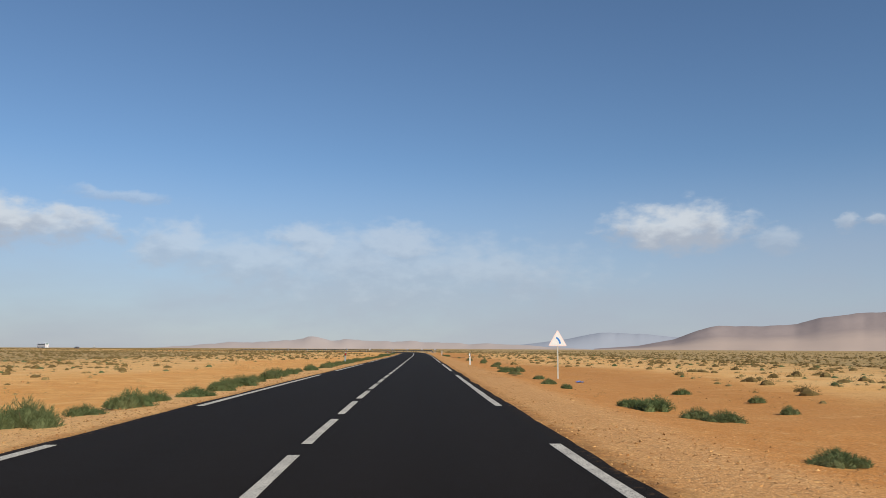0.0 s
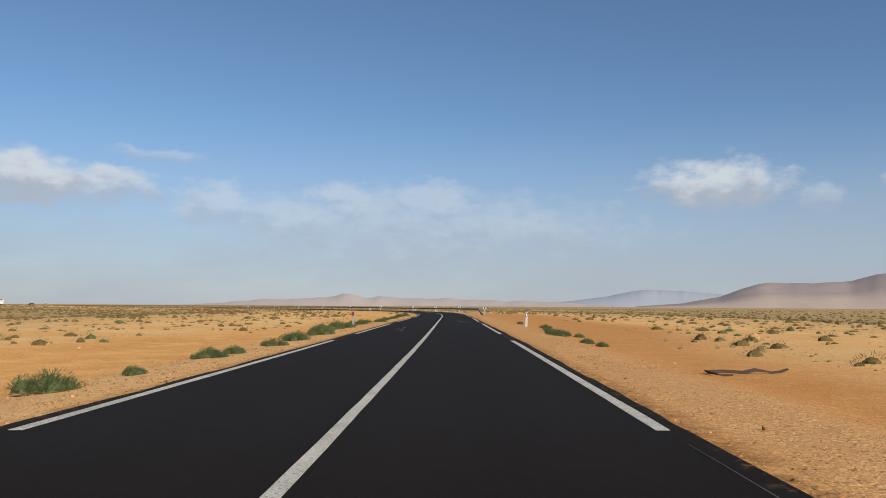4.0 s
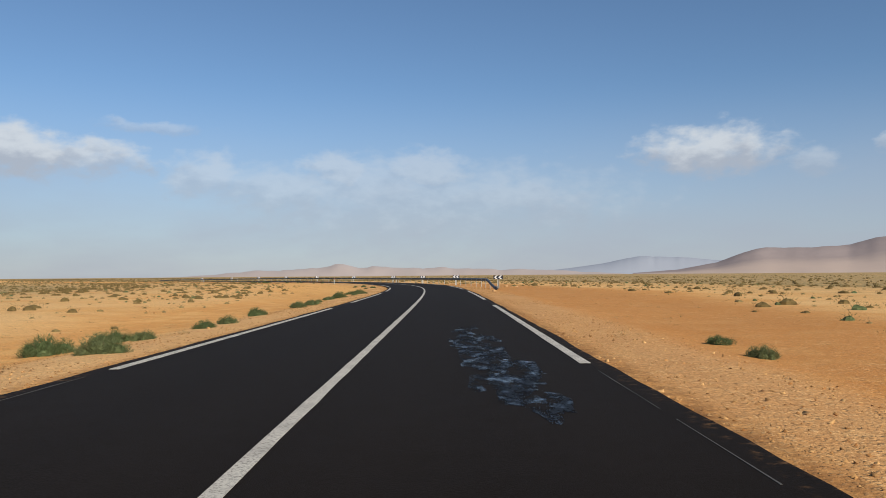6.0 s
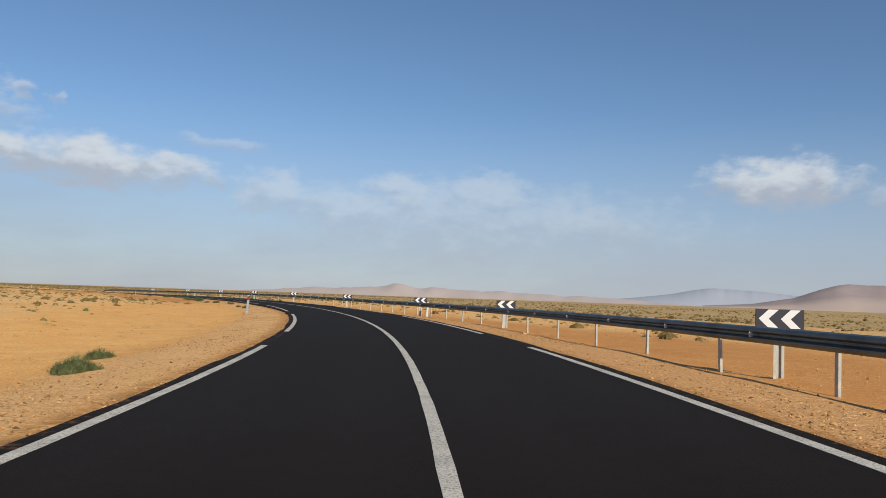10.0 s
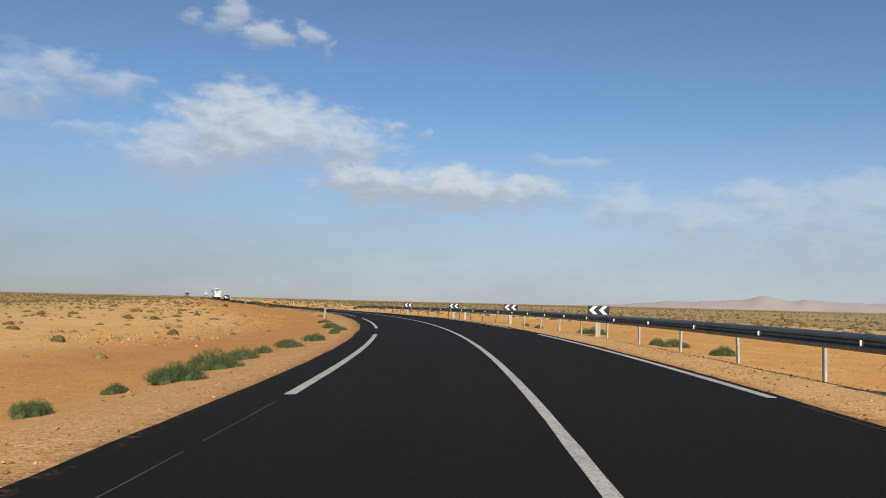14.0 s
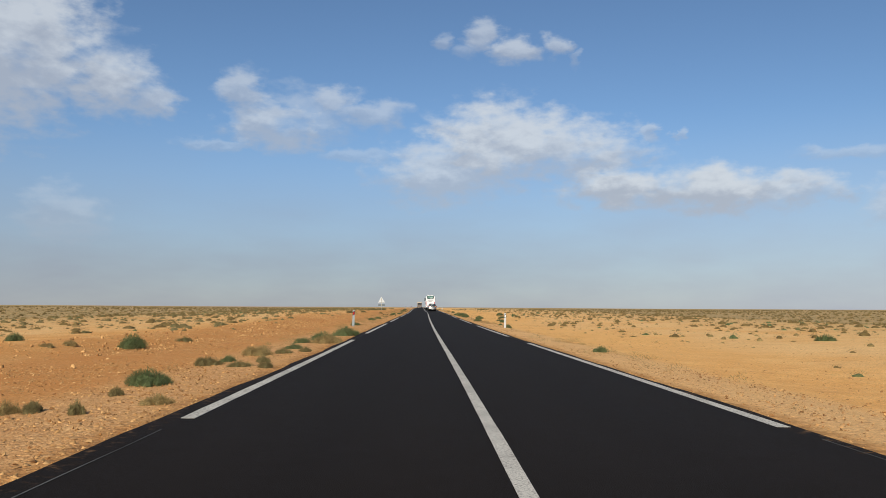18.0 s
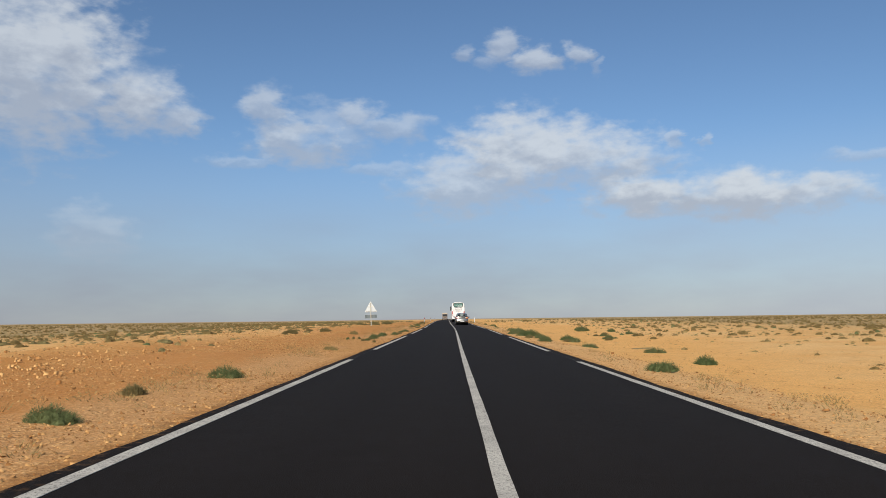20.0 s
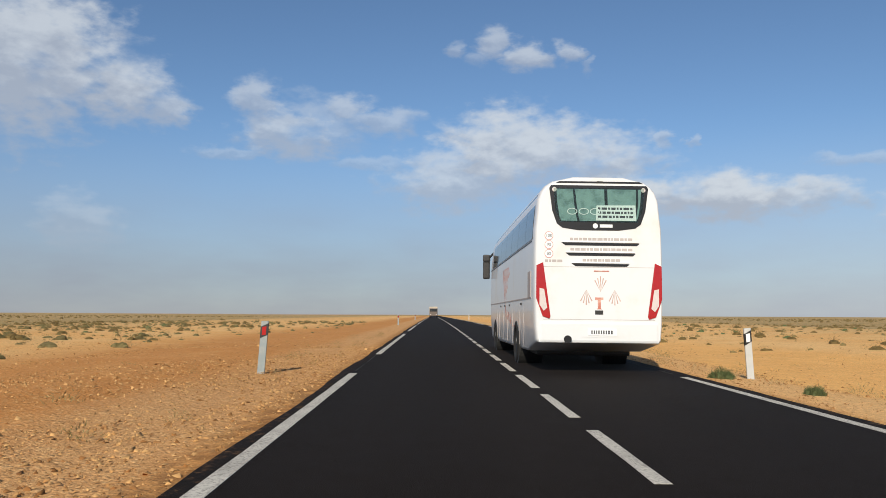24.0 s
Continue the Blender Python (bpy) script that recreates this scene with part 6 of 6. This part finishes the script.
        tl = part("tail_light", lamp(lamp_plan, [0.825, 0.82, 0.82, 0.825, 0.85, 0.885, 0.935, 0.99], [1.055, 1.062, 1.067, 1.07, 1.07, 1.068, 1.063, 1.055], 0.010, 0.05), TAILRED, car, "red wrap-round tail light", True)
        part("clear_lamp", lamp(lamp_plan[:5], [0.868, 0.865, 0.865, 0.87, 0.895], [1.005, 1.012, 1.016, 1.016, 1.012], 0.013, 0.01), TAILCLEAR if sx < 0 else AMBER, tl, "", True)
        part("bumper_slot", box(sx * 0.57, 0.033, 0.465, 0.24, 0.02, 0.045, 0.010), CARBLACK, car)
        part("fog_lamp", box(sx * 0.55, 0.022, 0.465, 0.10, 0.02, 0.032, 0.008), TAILCLEAR if sx < 0 else TAILRED, car)
        for xx in (0.58, 0.20):
            part("sensor", rod((sx * xx, 0.06, 0.625), (sx * xx, rear_skin(xx, 0.60) - 0.003, 0.625), 0.013, None, 10), CARBLACK, car)
        part("lid_seam", box(sx * 0.518, 0.088, 0.895, 0.007, 0.03, 0.36, 0.0), CARBLACK, car)
    gap = bmesh.new()
    for i in range(12):
        x0, x1 = -0.52 + 1.04 * i / 12, -0.52 + 1.04 * (i + 1) / 12
        y_ = rear_skin((x0 + x1) / 2, 0.70)
        box((x0 + x1) / 2, y_ - 0.006, 0.70, x1 - x0, 0.02, 0.010, bm=gap)
    part("bumper_gap", gap, CARBLACK, car)
    crease = bmesh.new()
    for i in range(14):
        x0, x1 = -0.58 + 1.16 * i / 14, -0.58 + 1.16 * (i + 1) / 14
        box((x0 + x1) / 2, rear_skin((x0 + x1) / 2, 1.08) + 0.052, 1.128, x1 - x0 + 0.004, 0.05, 0.012, 0.004, crease)
    part("lid_lip", crease, CARPAINT, car, "raised lip of the boot lid")
    for x_, z_, w_, h_ in ((-0.63, 0.60, 0.02, 0.06), (-0.54, 0.585, 0.07, 0.008), (0.05, 0.675, 0.16, 0.010)):
        part("scuff", box(x_, rear_skin(x_, z_) + 0.004, z_, w_, 0.012, h_, 0.003), SCUFF, car, "pale paint scuff")
    part("badge", face_prism([(-0.06, 1.025), (0.06, 1.025), (0.035, 0.93), (-0.035, 0.93)], 0.068, 0.012), CHROME, car, "plain silver badge")
    part("lock", rod((0.0, 0.075, 0.85), (0.0, 0.055, 0.85), 0.022, None, 14), CARBLACK, car)
    bars(car, "name_bar", -0.47, -0.29, 0.975, 0.025, 0.073, CARBLACK, rng_, 0.2)
    part("plate_recess", box(0.02, 0.004, 0.485, 0.62, 0.02, 0.165, 0.008), CARPAINT, car)
    npl = part("number_plate", box(0.02, -0.011, 0.49, 0.53, 0.012, 0.115, 0.004), PAPER, car, "white number plate with dark bars")
    bars(npl, "plate_print", -0.21, 0.25, 0.49, 0.075, -0.017, INK, rng_, 0.28, (0.022, 0.036))
    part("skirt", box(0, 0.80, 0.30, 1.20, 0.12, 0.14, 0.03), CARBLACK, car, "black lower skirt")
    part("underbody", box(0, 2.4, 0.24, 1.30, 3.2, 0.10, 0.02), CARBLACK, car)
    part("aerial", rod((0.0, 1.55, 1.53), (0.05, 1.32, 1.80), 0.005, None, 6, 0.003), CARBLACK, car, "thin roof aerial")
    part("muffler", rod((0.45, 0.30, 0.24), (0.45, 0.60, 0.24), 0.03, None, 12), CARBLACK, car)
    tagged(car, "dusty grey four-door saloon car with dented boot lid", "car")
    return car


def build_truck():
    t = new("lorry")
    part("cargo_box", box(0, 0.0, 2.1, 2.45, 7.0, 2.4, 0.06), CARGO, t, "tan tarpaulin cargo body")
    part("chassis", box(0, -0.6, 0.72, 1.0, 8.6, 0.28, 0.03), CARBLACK, t)
    cab_ = part("cab", box(0, -4.6, 1.75, 2.35, 1.9, 2.1, 0.14), CABPAINT, t, "dark cab")
    part("windscreen", box(0, -5.56, 2.2, 2.0, 0.03, 0.75, 0.02), CARGLASS, cab_)
    part("bumper", box(0, -5.55, 0.75, 2.4, 0.2, 0.4, 0.05), CABPAINT, cab_)
    for sx in (-1, 1):
        part("headlight", box(sx * 0.85, -5.62, 0.95, 0.32, 0.06, 0.2, 0.03), TAILCLEAR, cab_)
        for y in (-4.4, 1.6, 2.9):
            wheel(t, sx * 1.05, y, 0.5, 0.3, 0.28, sx, 8)
    return tagged(t, "oncoming lorry with a tan cargo body, far down the road", "truck")


def on_road(s, n):
    x, y = xy(s, n)
    tilt = float(np.interp(s, KNOTS, CROSSFALL)) / 100
    return pose(float(x), float(y), float(fall(s, n)), 0, -math.degrees(math.atan(tilt)), math.degrees(heading(s)))


build_bus().matrix_basis = on_road(677.2, 1.62) @ Matrix.Diagonal((1, 1, 1.012, 1))
build_car().matrix_basis = on_road(632.0, 1.40) @ Matrix.Scale(1.06, 4)
build_truck().matrix_basis = on_road(905.0, -1.6)



# ---- wet patch on the carriageway ----
def wet_patch():
    rng_ = random.Random(17)
    bm = bmesh.new()
    for s, n, ls, wn in ((174.2, 2.05, 1.3, 0.30), (175.6, 1.95, 1.5, 0.42), (177.2, 1.78, 1.5, 0.34), (178.9, 1.85, 1.2, 0.40), (176.4, 2.3, 0.9, 0.16), (180.6, 1.62, 1.1, 0.34), (181.2, 2.05, 0.8, 0.16), (182.7, 1.62, 0.8, 0.24), (184.2, 1.78, 0.6, 0.20)):
        ph = [rng_.uniform(0, 6.28) for _ in range(4)]
        ring = []
        for k in range(36):
            a = 2 * math.pi * k / 36
            r = 1 + 0.22 * math.sin(2 * a + ph[0]) + 0.16 * math.sin(5 * a + ph[1]) + 0.10 * math.sin(9 * a + ph[2]) + rng_.uniform(-0.07, 0.07)
            p = at(s + ls * r * math.cos(a), n + wn * r * math.sin(a) - 0.05 * math.cos(a), 0.0045)
            ring.append(bm.verts.new(p))
        bm.faces.new(ring)
    me = bpy.data.meshes.new("wet_patch")
    bm.to_mesh(me)
    bm.free()
    me.materials.append(WET)
    tagged(new("wet_patch", me), "spilled water drying on the dark asphalt, reflecting the sky", "wet patch", kind="structure")


def wet_material():
    """Water film that thins out in streaks to damp asphalt."""
    m = bpy.data.materials.new("wet_asphalt")
    m.use_nodes = True
    q = Graph(m.node_tree)
    pos = q.n("ShaderNodeNewGeometry").outputs["Position"]
    film = q.ramp(q.noise(q.vec("MULTIPLY", pos, (2.2, 1.0, 1.0)), 2.0, 6.0, 0.65), 0.47, 0.68)
    b = q.n("ShaderNodeBsdfPrincipled")
    b.inputs["Base Color"].default_value = (0.012, 0.0115, 0.012, 1)
    q.put(b.inputs["Roughness"], q.math("MULTIPLY_ADD", film, -0.42, 0.55))
    q.put(b.inputs["Specular IOR Level"], q.math("MULTIPLY_ADD", film, 0.40, 0.08))
    # the film breaks up into dry asphalt
    dry = q.n("ShaderNodeBsdfTransparent")
    ms = q.n("ShaderNodeMixShader")
    q.put(ms.inputs[0], q.ramp(q.noise(q.vec("MULTIPLY", pos, (3.0, 1.2, 1.0)), 1.3, 7.0, 0.7), 0.40, 0.62))
    q.put(ms.inputs[1], dry.outputs[0])
    q.put(ms.inputs[2], b.outputs[0])
    o = q.n("ShaderNodeOutputMaterial")
    q.put(o.inputs[0], ms.outputs[0])
    return m


WET = wet_material()
wet_patch()


# ---- loose things beside the road ----
BOULDER = surface("sun_bleached_rock", (0.52, 0.31, 0.145), 0.9, grain=(0.3, 9.0), relief=0.6, relief_scale=14.0, second=(0.42, 0.22, 0.09), second_scale=5.0, spec=0.15)
SCRAP = surface("weathered_tyre_rubber", (0.055, 0.030, 0.020), 0.8, grain=(0.4, 20.0), relief=0.5, relief_scale=60.0)
BLUEPLASTIC = surface("faded_blue_plastic", (0.05, 0.13, 0.42), 0.45, grain=(0.25, 18.0), second=(0.20, 0.30, 0.55), second_scale=9.0)


def rock(s, n, size, seed, label):
    """A weathered stone, broader than high, set a little into the soil."""
    bm = bmesh.new()
    bmesh.ops.create_icosphere(bm, subdivisions=3, radius=1.0)
    for v in bm.verts:
        d = 1 + 0.32 * noise.noise(v.co * 1.1 + Vector((seed, 0, 0))) + 0.14 * noise.noise(v.co * 3.1 + Vector((0, seed, 0)))
        v.co = Vector((v.co.x * d * size, v.co.y * d * size * 0.8, max(v.co.z * d, -0.35) * size * 0.68))
    ob = part("rock", bm, BOULDER, None)
    ob.matrix_basis = stand(s, n, size * 0.15, seed * 47)
    tagged(ob, label, "rock", "rocks beside the road")


rock(225.1, 5.15, 0.15, 1, "pale fist-shaped rock alone on the gravel verge")
rock(252.6, 9.6, 0.24, 2, "large sunlit rock beside a small dug hollow")
rock(253.0, 10.3, 0.17, 3, "weathered tan rock among rubble behind the rail")
rock(252.0, 10.6, 0.18, 4, "weathered tan rock among rubble behind the rail")
rock(257.6, 10.6, 0.18, 5, "dark-sided rock on the soil behind the rail")
rock(369.4, 8.3, 0.24, 6, "broken tan rock on dug soil behind the rail")
rock(370.2, 8.9, 0.30, 7, "broken tan rock on dug soil behind the rail")
rock(371.4, 9.2, 0.20, 8, "broken tan rock on dug soil behind the rail")
rock(152.0, 14.6, 0.30, 9, "pale rock at the edge of the dry scrub")


def tyre_scrap():
    """A burst tyre's tread: a bent, twisted band lying on the soil."""
    line = [(132.3, 6.75), (132.2, 6.45), (132.7, 6.35), (133.0, 6.8), (133.05, 7.25), (133.3, 7.6), (133.4, 8.0), (133.9, 8.35), (134.4, 8.75)]
    rise = [0.03, 0.04, 0.05, 0.06, 0.05, 0.09, 0.04, 0.03, 0.05]
    tilt = [0.1, 0.3, 0.6, 0.7, 0.5, 0.8, 0.3, 0.2, 0.5]
    rings = []
    for k, (s, n) in enumerate(line):
        a, b = line[max(k - 1, 0)], line[min(k + 1, len(line) - 1)]
        d = Vector((b[1] - a[1], b[0] - a[0])).normalized()
        side = Vector((-d.y, d.x))
        w = 0.036 if k < 6 else 0.022
        ring = []
        for u, t in ((-1, -1), (1, -1), (1, 1), (-1, 1)):
            off = u * w * math.cos(tilt[k])
            x, y = xy(s + side.y * off, n + side.x * off)
            ring.append((float(x), float(y), float(land(s, n)) + rise[k] + u * w * math.sin(tilt[k]) + t * 0.012))
        rings.append(ring)
    ob = part("tyre_scrap", loft(rings), SCRAP, None)
    tagged(ob, "torn strip of dark tyre tread lying on the soil", "debris")


tyre_scrap()
cb_ = bmesh.new()
bmesh.ops.create_grid(cb_, x_segments=9, y_segments=7, size=0.5)
for v in cb_.verts:
    v.co.z = 0.05 + 0.07 * noise.noise(v.co * 4.3) + 0.03 * noise.noise(v.co * 11.0)
    v.co.x *= 0.34
    v.co.y *= 0.26
litter = part("plastic_bag", cb_, BLUEPLASTIC, None)
sol_ = litter.modifiers.new("thickness", "SOLIDIFY")
sol_.thickness = 0.003
litter.matrix_basis = stand(35.8, 8.55, 0.0, 20)
tagged(litter, "crumpled blue plastic bag caught on the soil", "litter")
